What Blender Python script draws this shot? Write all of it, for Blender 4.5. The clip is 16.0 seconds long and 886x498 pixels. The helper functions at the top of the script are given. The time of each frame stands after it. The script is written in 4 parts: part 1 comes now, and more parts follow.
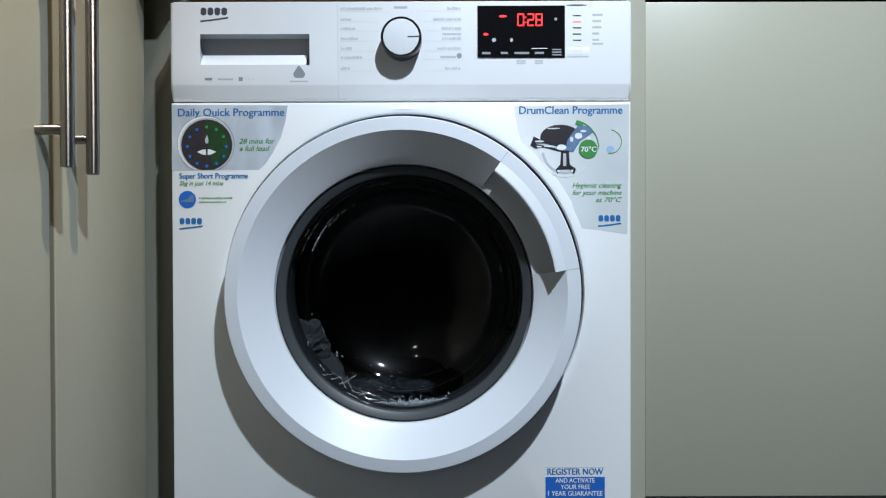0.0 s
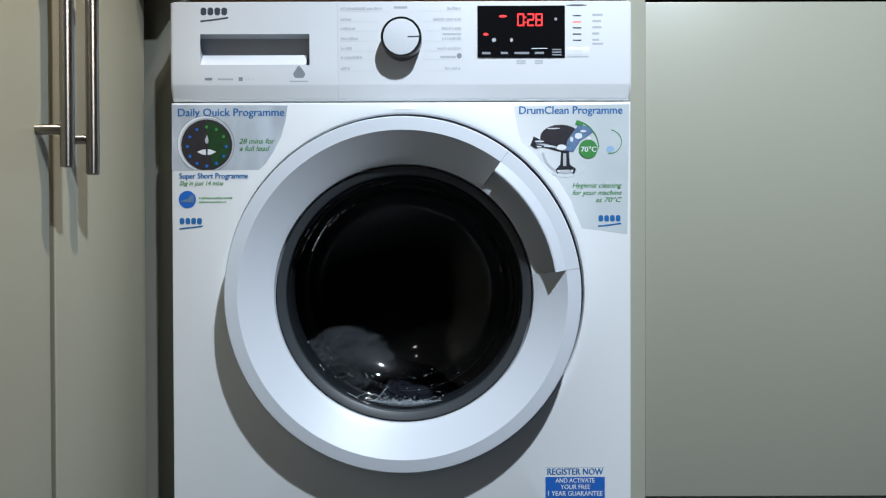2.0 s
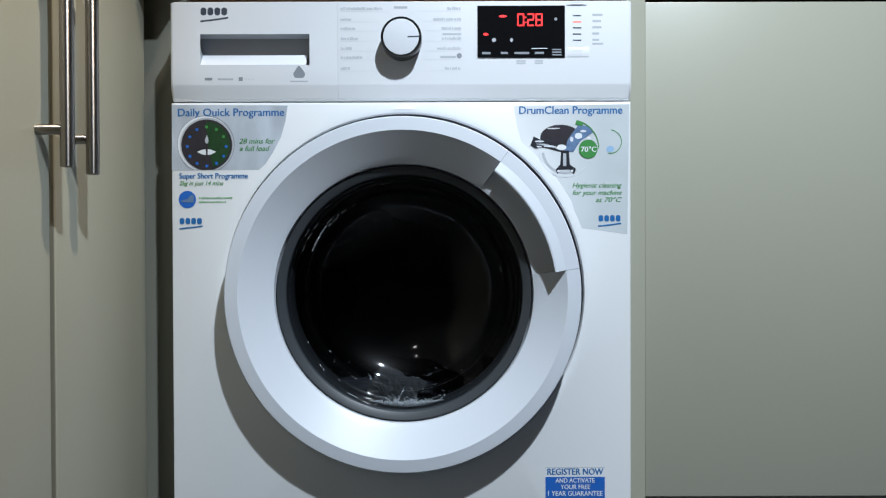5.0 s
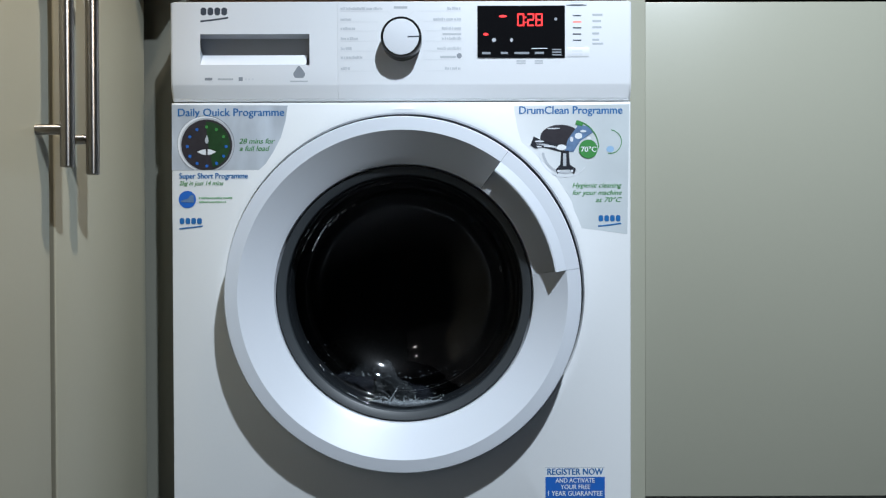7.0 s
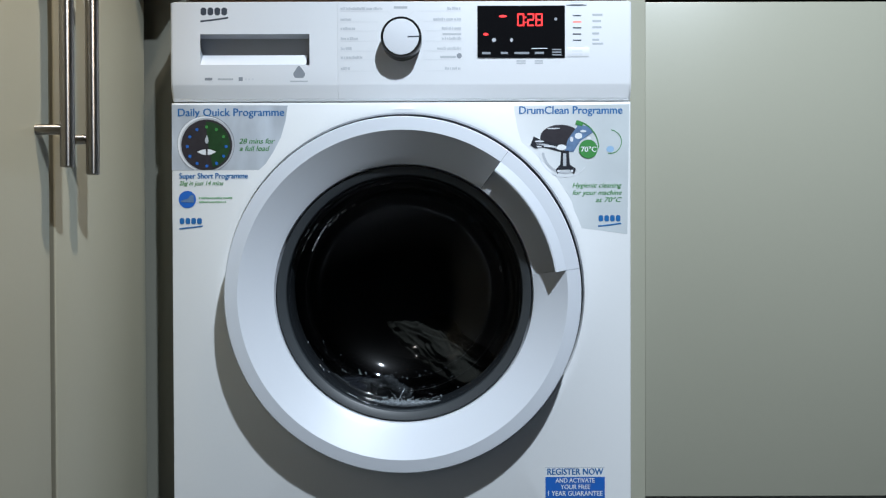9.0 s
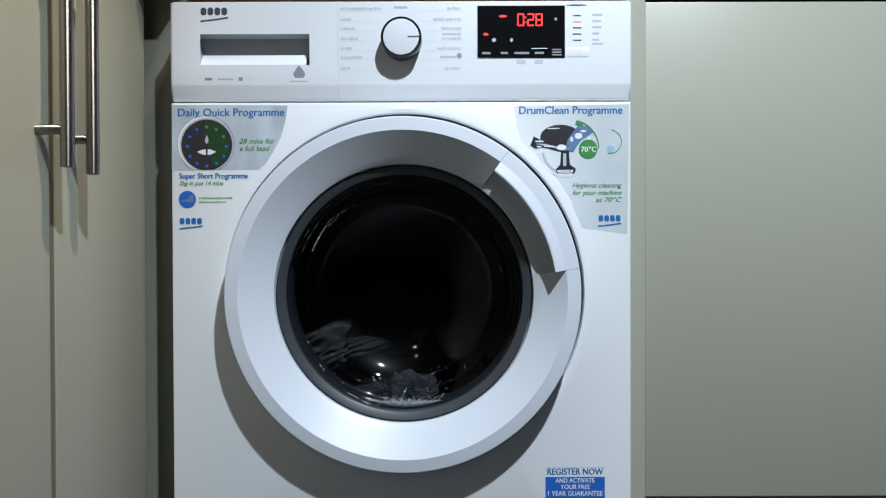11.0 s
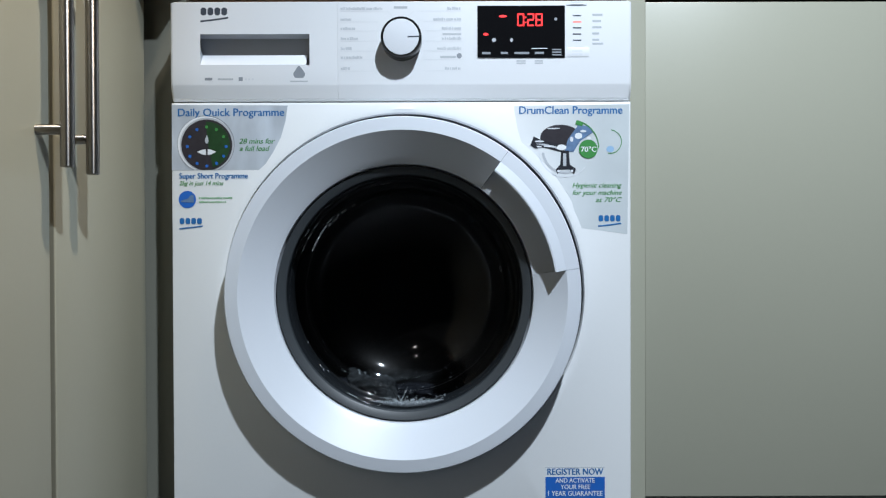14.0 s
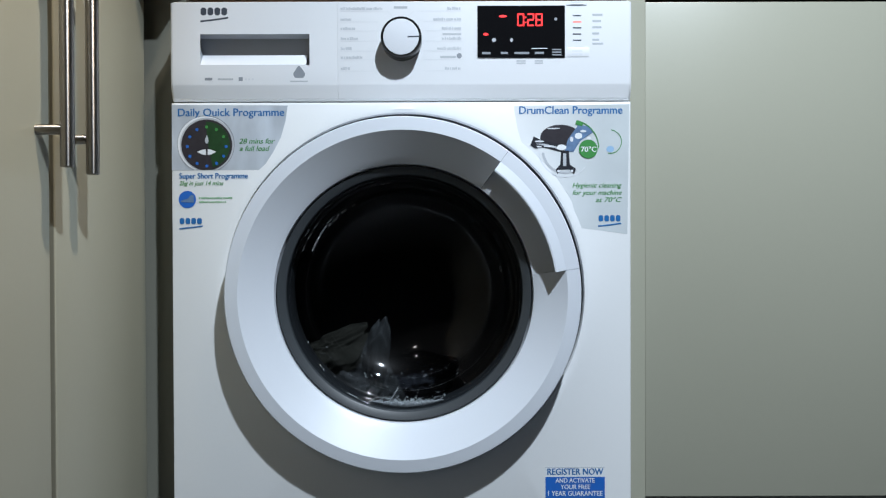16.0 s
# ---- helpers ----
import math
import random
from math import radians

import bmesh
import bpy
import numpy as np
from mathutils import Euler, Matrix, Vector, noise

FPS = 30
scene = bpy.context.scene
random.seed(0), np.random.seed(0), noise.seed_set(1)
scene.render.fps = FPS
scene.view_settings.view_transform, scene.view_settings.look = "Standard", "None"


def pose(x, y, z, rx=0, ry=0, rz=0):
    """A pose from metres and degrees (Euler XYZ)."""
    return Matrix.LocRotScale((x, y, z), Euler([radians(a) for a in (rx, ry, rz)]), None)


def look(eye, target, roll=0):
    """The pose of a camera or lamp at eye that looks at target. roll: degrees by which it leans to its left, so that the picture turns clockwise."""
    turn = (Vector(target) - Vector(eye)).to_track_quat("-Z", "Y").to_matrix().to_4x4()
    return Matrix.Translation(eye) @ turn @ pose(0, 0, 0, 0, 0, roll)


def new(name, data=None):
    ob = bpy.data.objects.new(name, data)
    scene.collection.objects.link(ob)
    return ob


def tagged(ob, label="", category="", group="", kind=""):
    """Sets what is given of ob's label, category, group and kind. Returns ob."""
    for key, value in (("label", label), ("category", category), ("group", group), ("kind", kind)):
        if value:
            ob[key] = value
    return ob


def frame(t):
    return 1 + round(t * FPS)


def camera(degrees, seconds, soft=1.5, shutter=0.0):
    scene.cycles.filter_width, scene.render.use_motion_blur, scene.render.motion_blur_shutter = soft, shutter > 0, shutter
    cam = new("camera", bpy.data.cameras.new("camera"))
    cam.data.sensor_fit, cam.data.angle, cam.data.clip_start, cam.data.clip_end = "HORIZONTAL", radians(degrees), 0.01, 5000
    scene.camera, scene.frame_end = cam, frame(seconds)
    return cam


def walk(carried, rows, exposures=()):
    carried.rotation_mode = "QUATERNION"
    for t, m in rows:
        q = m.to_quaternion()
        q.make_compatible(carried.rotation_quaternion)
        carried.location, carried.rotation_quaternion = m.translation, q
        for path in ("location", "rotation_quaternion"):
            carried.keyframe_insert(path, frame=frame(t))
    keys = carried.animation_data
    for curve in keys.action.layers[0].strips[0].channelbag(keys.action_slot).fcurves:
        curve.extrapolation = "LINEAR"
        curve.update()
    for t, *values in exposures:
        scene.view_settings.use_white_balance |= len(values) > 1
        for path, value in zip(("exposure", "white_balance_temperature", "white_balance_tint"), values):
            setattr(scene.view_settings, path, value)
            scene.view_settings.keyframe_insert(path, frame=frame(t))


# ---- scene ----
# A static camera in front of a washing machine that stands between kitchen cabinets.
cam = camera(66.32, 16.0, soft=1.25, shutter=0.5)
EYE = (0.0, 0.0, 0.5265)
VIEW = pose(*EYE, 90 - 0.53, 0, 0) @ pose(0, 0, 0, 0, 0, -0.19)
walk(cam, [(0.0, VIEW), (16.0, VIEW)], exposures=[(0.0, 0.0), (16.0, 0.0)])

# ---- light: a bright cool spot over the camera, a warmer one, a weak fill ----
def unseen_spot(place, target, power, radius, color, cone, blend):
    spot = bpy.data.lights.new("unseen_spot", "SPOT")
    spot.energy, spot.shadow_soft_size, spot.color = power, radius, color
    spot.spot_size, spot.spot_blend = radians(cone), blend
    new("unseen_spot", spot).matrix_world = look(place, target)


unseen_spot((0.49, -0.28, 2.22), (0.29, 0.9, 0.30), 264, 0.028, (0.85, 0.975, 1.11), 60, 1.0)
unseen_spot((0.36, 0.34, 2.36), (-0.78, 0.50, 0.64), 185, 0.04, (1.0, 0.86, 0.68), 40, 1.0)
# weak fill lamp, added behind the camera to brighten the laundry
unseen_spot((-0.45, -1.75, 2.10), (-0.1, 0.9, 0.5), 4.5, 0.03, (1.0, 0.96, 0.92), 140, 0.15)
world = bpy.data.worlds.new("room_air")
scene.world = world
world.use_nodes = True
world.node_tree.nodes["Background"].inputs[0].default_value = (0.6, 0.66, 0.72, 1)
world.node_tree.nodes["Background"].inputs[1].default_value = 0.02


# ---- materials ----
def material(name, color, rough=0.5, metal=0.0, grain=200.0, amount=0.06, bump=0.05, cloud=4.0, spread=0.08, coat=0.0,
             stretch=(1, 1, 1)):
    m = bpy.data.materials.new(name)
    m.use_nodes = True
    n, l = m.node_tree.nodes, m.node_tree.links
    b = n["Principled BSDF"]
    b.inputs["Metallic"].default_value = metal
    b.inputs["Coat Weight"].default_value = coat
    co = n.new("ShaderNodeTexCoord")
    mp = n.new("ShaderNodeMapping")
    mp.inputs["Scale"].default_value = stretch
    l.new(co.outputs["Object"], mp.inputs["Vector"])
    fine, wide = n.new("ShaderNodeTexNoise"), n.new("ShaderNodeTexNoise")
    fine.inputs["Scale"].default_value, fine.inputs["Detail"].default_value = grain, 4
    wide.inputs["Scale"].default_value, wide.inputs["Detail"].default_value = cloud, 3
    for t in (fine, wide):
        l.new(mp.outputs[0], t.inputs["Vector"])
    add = n.new("ShaderNodeMath")
    add.operation = "MULTIPLY_ADD"
    l.new(fine.outputs["Fac"], add.inputs[0])
    add.inputs[1].default_value = amount
    mul = n.new("ShaderNodeMath")
    mul.operation = "MULTIPLY_ADD"
    l.new(wide.outputs["Fac"], mul.inputs[0])
    mul.inputs[1].default_value = spread
    mul.inputs[2].default_value = 1 - (amount + spread) / 2
    l.new(mul.outputs[0], add.inputs[2])
    mix = n.new("ShaderNodeVectorMath")
    mix.operation = "SCALE"
    mix.inputs[0].default_value = color
    l.new(add.outputs[0], mix.inputs["Scale"])
    l.new(mix.outputs[0], b.inputs["Base Color"])
    rg = n.new("ShaderNodeMath")
    rg.operation = "MULTIPLY_ADD"
    l.new(wide.outputs["Fac"], rg.inputs[0])
    rg.inputs[1].default_value, rg.inputs[2].default_value = 0.12, rough - 0.06
    l.new(rg.outputs[0], b.inputs["Roughness"])
    if bump:
        bp = n.new("ShaderNodeBump")
        bp.inputs["Strength"].default_value, bp.inputs["Distance"].default_value = bump, 0.001
        l.new(fine.outputs["Fac"], bp.inputs["Height"])
        l.new(bp.outputs[0], b.inputs["Normal"])
    return m


def glow(name, color, power):
    m = material(name, color, 0.4, bump=0)
    b = m.node_tree.nodes["Principled BSDF"]
    b.inputs["Emission Color"].default_value = (*color, 1)
    b.inputs["Emission Strength"].default_value = power
    return m


def glass(name, tint, rough=0.045, ior=1.34):
    m = bpy.data.materials.new(name)
    m.use_nodes = True
    n, l = m.node_tree.nodes, m.node_tree.links
    n.remove(n["Principled BSDF"])
    t, g, x, f = (n.new("ShaderNodeBsdfTransparent"), n.new("ShaderNodeBsdfGlossy"), n.new("ShaderNodeMixShader"),
                  n.new("ShaderNodeFresnel"))
    t.inputs[0].default_value = (*tint, 1)
    g.inputs["Roughness"].default_value = rough
    f.inputs[0].default_value = ior
    l.new(f.outputs[0], x.inputs[0])
    l.new(t.outputs[0], x.inputs[1])
    l.new(g.outputs[0], x.inputs[2])
    l.new(x.outputs[0], n["Material Output"].inputs[0])
    return m


ENAMEL = material("white_enamel", (0.80, 0.81, 0.815), 0.38, amount=0.02, spread=0.04, bump=0.02)
FASCIA = material("white_plastic", (0.80, 0.81, 0.83), 0.42, amount=0.02, spread=0.03, bump=0.02, grain=500)
SILVER = material("silver_plastic", (0.66, 0.69, 0.74), 0.38, 0.0, grain=900, amount=0.05, spread=0.03, bump=0.03)
# grey of the finger recess holds the shade inside the hollow
RECESS = material("shaded_plastic", (0.42, 0.44, 0.48), 0.5, amount=0.03, spread=0.05, bump=0.02)
KNOB = material("knob_plastic", (0.74, 0.76, 0.80), 0.3, amount=0.02, spread=0.05, bump=0.01)
DARKGREY = material("dark_plastic", (0.042, 0.048, 0.053), 0.42, amount=0.1, spread=0.2, bump=0.03)
BLACK = material("black_plastic", (0.012, 0.012, 0.013), 0.25, bump=0.01)
SCREEN = material("screen_black", (0.006, 0.006, 0.007), 0.12, bump=0.0)
RUBBER = material("grey_rubber", (0.03, 0.033, 0.037), 0.5, amount=0.2, spread=0.2)
STEEL = material("drum_steel", (0.16, 0.16, 0.17), 0.42, 0.9, amount=0.2, spread=0.2)
def brushed(name, axis):
    m = material(name, (0.40, 0.37, 0.34), 0.44, 1.0, grain=60, amount=0.12, bump=0.0, stretch=(12, 12, 0.6))
    n, l = m.node_tree.nodes, m.node_tree.links
    t = n.new("ShaderNodeTangent")
    t.direction_type, t.axis = "RADIAL", axis
    b = n["Principled BSDF"]
    b.inputs["Anisotropic"].default_value = 1.0
    b.inputs["Anisotropic Rotation"].default_value = 0.25
    l.new(t.outputs[0], b.inputs["Tangent"])
    return m


BRUSHED, BRUSHED_POST = brushed("brushed_steel", "Z"), brushed("brushed_steel_post", "X")
# clear glass given a dark tint that stands for the unlit drum behind
GLASS = glass("door_glass", (0.31, 0.33, 0.345), 0.055, 1.31)
CREAM = material("cream_lacquer", (0.366, 0.36, 0.286), 0.36, amount=0.025, spread=0.06, bump=0.04, grain=140, cloud=2.5)
EDGE = material("edge_band", (0.20, 0.19, 0.145), 0.5)
# filler's cream is darkened: the shade beside the machine is in this colour
FILLER = material("shaded_filler_board", (0.21, 0.207, 0.17), 0.55, amount=0.05, spread=0.1)
CARCASS = material("carcass_board", (0.42, 0.41, 0.36), 0.6)
WOOD = material("worktop_wood", (0.20, 0.10, 0.055), 0.4, grain=40, amount=0.4, spread=0.3, stretch=(0.4, 5, 5))
TILE = material("floor_vinyl", (0.052, 0.055, 0.06), 0.45, grain=60, amount=0.2, spread=0.15)
# unseen walls, painted dark so that the glass reflects little of them
PAINT = material("wall_paint", (0.10, 0.107, 0.114), 0.8, grain=120, amount=0.05)
CEILINGPAINT = material("ceiling_paint", (0.25, 0.25, 0.245), 0.85, grain=120, amount=0.04)
BLUE = material("print_blue", (0.016, 0.14, 0.38), 0.4, bump=0, amount=0.1)
BRIGHTBLUE = material("label_blue", (0.018, 0.13, 0.50), 0.35, bump=0, amount=0.15)
GREEN = material("print_green", (0.05, 0.25, 0.06), 0.4, bump=0, amount=0.15)
PALEGREEN = material("print_pale_green", (0.22, 0.42, 0.24), 0.45, bump=0)
GREY = material("print_grey", (0.47, 0.49, 0.52), 0.45, bump=0, amount=0.1)
PALEGREY = material("print_pale_grey", (0.70, 0.72, 0.75), 0.45, bump=0)
SOFTGREY = material("print_soft_grey", (0.55, 0.57, 0.60), 0.45, bump=0, amount=0.1)
HAIRLINE = material("print_hairline", (0.74, 0.755, 0.78), 0.45, bump=0)
MIDGREY = material("print_mid_grey", (0.27, 0.29, 0.32), 0.45, bump=0)
PRINTBLACK = material("print_black", (0.018, 0.019, 0.026), 0.4, cloud=150, spread=1.2, bump=0)
INK = material("print_ink", (0.055, 0.065, 0.085), 0.45, bump=0)
WHITE = material("print_white", (0.78, 0.80, 0.82), 0.4, bump=0)
# wide cloudy tone paints the glare and dull areas of the silver sheet
STICKER = material("sticker_silver", (0.49, 0.53, 0.58), 0.30, amount=0.03, cloud=18, spread=1.1, bump=0.02)
STICKER.node_tree.nodes["Mapping"].inputs["Scale"].default_value = (1.5, 1, 0.6)
STICKER_B = material("sticker_clear_silver", (0.56, 0.60, 0.615), 0.34, amount=0.03, cloud=14, spread=0.28, bump=0.02)
def fade_in(m, color, x0, x1):
    """The print of a sticker fades in from the bare sheet's colour along x."""
    n, l = m.node_tree.nodes, m.node_tree.links
    b = n["Principled BSDF"]
    ink = b.inputs["Base Color"].links[0].from_socket
    cut, span, mix = n.new("ShaderNodeSeparateXYZ"), n.new("ShaderNodeMapRange"), n.new("ShaderNodeMix")
    mix.data_type = "RGBA"
    span.inputs["From Min"].default_value, span.inputs["From Max"].default_value = x0, x1
    l.new(n["Texture Coordinate"].outputs["Object"], cut.inputs[0])
    l.new(cut.outputs["X"], span.inputs["Value"])
    l.new(span.outputs[0], mix.inputs[0])
    mix.inputs[6].default_value = (*color, 1)
    l.new(ink, mix.inputs[7])
    l.new(mix.outputs[2], b.inputs["Base Color"])


fade_in(STICKER_B, (0.80, 0.81, 0.815), 0.150, 0.262)
PLUM = material("print_plum", (0.030, 0.026, 0.032), 0.4, cloud=120, spread=0.9, bump=0)
SLATE = material("print_slate_blue", (0.12, 0.20, 0.34), 0.4, cloud=150, spread=0.9, bump=0)
LEAFGREEN = material("print_leaf", (0.013, 0.052, 0.016), 0.4, cloud=160, spread=1.0, bump=0)
RED = glow("lit_red", (1.0, 0.032, 0.034), 0.95)
REDDIM = glow("lit_red_dim", (0.9, 0.16, 0.12), 0.55)
FOAM = material("soap_foam", (0.84, 0.87, 0.89), 0.6, grain=600, amount=0.3, spread=0.3, bump=0.2, cloud=60)
FILM = glass("sheen_film", (0.97, 0.97, 0.97), 0.34, 1.09)
CLEAR = glass("clear_glass", (1.0, 1.0, 1.0), 0.03, 1.45)
BEAD = glass("glint_bead", (0.85, 0.88, 0.9), 0.30, 2.0)
def lacy(m, low, high, most):
    """Foam full of holes: its grain also thins it out."""
    n, l = m.node_tree.nodes, m.node_tree.links
    span = n.new("ShaderNodeMapRange")
    span.inputs["From Min"].default_value, span.inputs["From Max"].default_value, span.inputs["To Max"].default_value = low, high, most
    span.inputs["To Min"].default_value = most * 0.4
    l.new(n["Noise Texture"].outputs["Fac"], span.inputs["Value"])
    l.new(span.outputs[0], n["Principled BSDF"].inputs["Alpha"])


lacy(FOAM, 0.35, 0.66, 0.98)
# pale cotton set near black: the drum's shade is in its colour
CLOTH_PALE_SHADED = material("pale_cotton_shaded", (0.070, 0.075, 0.078), 0.9, grain=900, amount=0.3, spread=0.4, bump=0.4, cloud=30)
CLOTH_OLIVE = material("olive_cotton", (0.030, 0.029, 0.021), 0.9, grain=900, amount=0.3, spread=0.5, bump=0.4, cloud=30)
CLOTH_GREEN = material("green_cotton", (0.014, 0.030, 0.011), 0.9, grain=900, amount=0.3, spread=0.5, bump=0.4, cloud=30)
CLOTH_NAVY = material("navy_cotton", (0.022, 0.025, 0.034), 0.9, grain=900, amount=0.3, spread=0.5, bump=0.4, cloud=30)
CLOTH_PINK = material("pink_cotton", (0.30, 0.07, 0.13), 0.9, grain=900, amount=0.3, spread=0.5, bump=0.4, cloud=30)


# ---- building helpers ----
def root_place(ob):
    p = Vector()
    while ob:
        p += ob.location
        ob = ob.parent
    return p


def part(name, bm, mat, parent=None, label="", origin=None, smooth=None):
    """One mesh object from a bmesh in world coordinates, under parent, its origin at a given place."""
    base = root_place(parent)
    at = Vector(origin) if origin is not None else base
    me = bpy.data.meshes.new(name)
    bmesh.ops.translate(bm, verts=bm.verts, vec=-at)
    if smooth is not None:
        for f in bm.faces:
            f.smooth = True
        for e in bm.edges:
            e.smooth = len(e.link_faces) == 2 and e.calc_face_angle(3.0) < radians(smooth)
    bm.to_mesh(me)
    bm.free()
    me.materials.append(mat)
    ob = new(name, me)
    ob.parent = parent
    ob.location = at - base
    if label:
        tagged(ob, label)
    return ob


def empty(name, place, label, category, group="", kind=""):
    ob = new(name)
    ob.location = place
    return tagged(ob, label, category, group, kind)


def box(x0, x1, y0, y1, z0, z1, bevel=0.0, seg=2, bm=None):
    bm = bm or bmesh.new()
    made = bmesh.ops.create_cube(bm, size=1.0)["verts"]
    for v in made:
        v.co = Vector((x0 + (v.co.x + 0.5) * (x1 - x0), y0 + (v.co.y + 0.5) * (y1 - y0), z0 + (v.co.z + 0.5) * (z1 - z0)))
    if bevel:
        edges = list({e for v in made for e in v.link_edges})
        bmesh.ops.bevel(bm, geom=edges, offset=bevel, segments=seg, profile=0.6, affect="EDGES")
    return bm


def revolve(profile, cx, cz, a0=0.0, a1=360.0, steps=180, closed=False):
    """A profile of (radius, y) turned about the axis through (cx, cz) along y. closed: a solid loop, capped when the turn is partial."""
    bm = bmesh.new()
    full = abs(a1 - a0) >= 359.99
    count = steps if full else steps + 1
    rings = []
    for i in range(count):
        a = radians(a0 + (a1 - a0) * i / steps)
        rings.append([bm.verts.new((cx + r * math.cos(a), y, cz + r * math.sin(a))) for r, y in profile])
    n = len(profile)
    for i in range(steps):
        p, q = rings[i], rings[(i + 1) % count]
        for j in range(n if closed else n - 1):
            k = (j + 1) % n
            bm.faces.new((p[j], p[k], q[k], q[j]))
    if closed and not full:
        bm.faces.new(rings[0])
        bm.faces.new(list(reversed(rings[-1])))
    bmesh.ops.remove_doubles(bm, verts=bm.verts, dist=1e-6)
    bmesh.ops.recalc_face_normals(bm, faces=bm.faces)
    if not closed and sum(f.normal.y * f.calc_area() for f in bm.faces) > 0:
        bmesh.ops.reverse_faces(bm, faces=bm.faces)
    return bm


def sheet(points, y, depth=0.00008, bm=None):
    """A flat print or sticker: a polygon of (x, z) facing the camera's side, with a little thickness behind its face."""
    bm = bm or bmesh.new()
    front = [bm.verts.new((x, y, z)) for x, z in points]
    back = [bm.verts.new((x, y + depth, z)) for x, z in points]
    area = sum(points[i][0] * points[(i + 1) % len(points)][1] - points[(i + 1) % len(points)][0] * points[i][1] for i in range(len(points)))
    if area < 0:
        front.reverse()
        back.reverse()
    n = len(front)
    bm.faces.new(front)
    for i in range(n):
        bm.faces.new((front[i], back[i], back[(i + 1) % n], front[(i + 1) % n]))
    bmesh.ops.recalc_face_normals(bm, faces=bm.faces)
    return bm


def bar(x0, x1, z0, z1):
    return [(x0, z0), (x1, z0), (x1, z1), (x0, z1)]


def oval(cx, cz, rx, rz=None, n=40, a0=0, a1=360):
    rz = rz or rx
    return [(cx + rx * math.cos(radians(a0 + (a1 - a0) * i / n)), cz + rz * math.sin(radians(a0 + (a1 - a0) * i / n)))
            for i in range(n if a1 - a0 == 360 else n + 1)]


def arc_band(cx, cz, r0, r1, a0, a1, n=24):
    out = [(cx + r1 * math.cos(radians(a0 + (a1 - a0) * i / n)), cz + r1 * math.sin(radians(a0 + (a1 - a0) * i / n))) for i in range(n + 1)]
    return out + [(cx + r0 * math.cos(radians(a1 + (a0 - a1) * i / n)), cz + r0 * math.sin(radians(a1 + (a0 - a1) * i / n))) for i in range(n + 1)]


def text(words, x0, x1, zc, height, y, mat, parent, name="lettering", shear=0.0, bold=0.0003, label=""):
    """Words in the built-in font, fitted between x0 and x1; zc and height are those of the capitals."""
    cu = bpy.data.curves.new(name, "FONT")
    cu.body, cu.shear, cu.resolution_u = words, shear, 3
    tmp = new(name, cu)
    me = bpy.data.meshes.new_from_object(tmp.evaluated_get(bpy.context.evaluated_depsgraph_get()))
    bpy.data.objects.remove(tmp)
    bpy.data.curves.remove(cu)
    lo, hi = min(v.co.x for v in me.vertices), max(v.co.x for v in me.vertices)
    sx, sz = (x1 - x0) / (hi - lo), height / 0.69
    bm = bmesh.new()
    bm.from_mesh(me)
    bpy.data.meshes.remove(me)
    for v in bm.verts:
        v.co = Vector((x0 + (v.co.x - lo) * sx, y, zc + (v.co.y - 0.345) * sz))
    if bold:
        twin = bmesh.ops.duplicate(bm, geom=bm.verts[:] + bm.edges[:] + bm.faces[:])["geom"]
        bmesh.ops.translate(bm, verts=[g for g in twin if isinstance(g, bmesh.types.BMVert)], vec=(bold, -0.00003, bold * 0.3))
    return part(name, bm, mat, parent, label)


def mark(points, y, mat, parent, name="print_mark", label=""):
    return part(name, sheet(points, y), mat, parent, label)


def print_line(x0, x1, z, h, y, mat, parent, name, seed=0):
    """A line of small print as a row of plain bars, a few to a word."""
    rng = random.Random(seed * 31 + int(abs(x0 * 1e4)) + int(z * 1e4))
    bm, x = bmesh.new(), x0
    while x < x1 - 0.0008:
        w = min(rng.uniform(0.0012, 0.0032), x1 - x)
        top = h * rng.choice((0.75, 0.8, 1.0))
        sheet(bar(x, x + w, z - h, z - h + 2 * top), y, bm=bm)
        x += w + rng.choice((0.00025, 0.00025, 0.0003, 0.0010))
    return part(name, bm, mat, parent)


def beam(bm, a, b, r, n=20):
    """A round rod from a to b with softly bevelled ends, added to bm."""
    a, b = Vector(a), Vector(b)
    d = (b - a).normalized()
    side = d.orthogonal().normalized()
    up = d.cross(side)
    rings = []
    for base, q in ((a, r * 0.86), (a + d * r * 0.14, r), (b - d * r * 0.14, r), (b, r * 0.86)):
        rings.append([bm.verts.new(base + (side * math.cos(2 * math.pi * i / n) + up * math.sin(2 * math.pi * i / n)) * q) for i in range(n)])
    for p, q in zip(rings, rings[1:]):
        for i in range(n):
            bm.faces.new((p[i], p[(i + 1) % n], q[(i + 1) % n], q[i]))
    bm.faces.new(list(reversed(rings[0])))
    bm.faces.new(rings[-1])
    bmesh.ops.recalc_face_normals(bm, faces=bm.faces)
    return bm


# ---- the room: an unseen closed box for bounced light and reflections ----
def room():
    tagged(part("floor", box(-1.2, 2.2, -2.0, 1.7, -0.05, 0.0), TILE), "dark grey vinyl kitchen floor", "floor", kind="structure")
    tagged(part("ceiling", box(-1.2, 2.2, -2.0, 1.7, 2.4, 2.45), CEILINGPAINT), "unseen plain grey painted ceiling", "ceiling", kind="structure")
    for name, b in (("wall_north", (-1.2, 2.2, 1.6, 1.7, 0, 2.4)), ("wall_south", (-1.2, 2.2, -2.1, -2.0, 0, 2.4)),
                    ("wall_west", (-1.3, -1.2, -2.0, 1.7, 0, 2.4)), ("wall_east", (2.2, 2.3, -2.0, 1.7, 0, 2.4))):
        tagged(part(name, box(*b), PAINT), "unseen plain kitchen wall, darkened to dim its reflection in the glass", "wall", kind="structure")


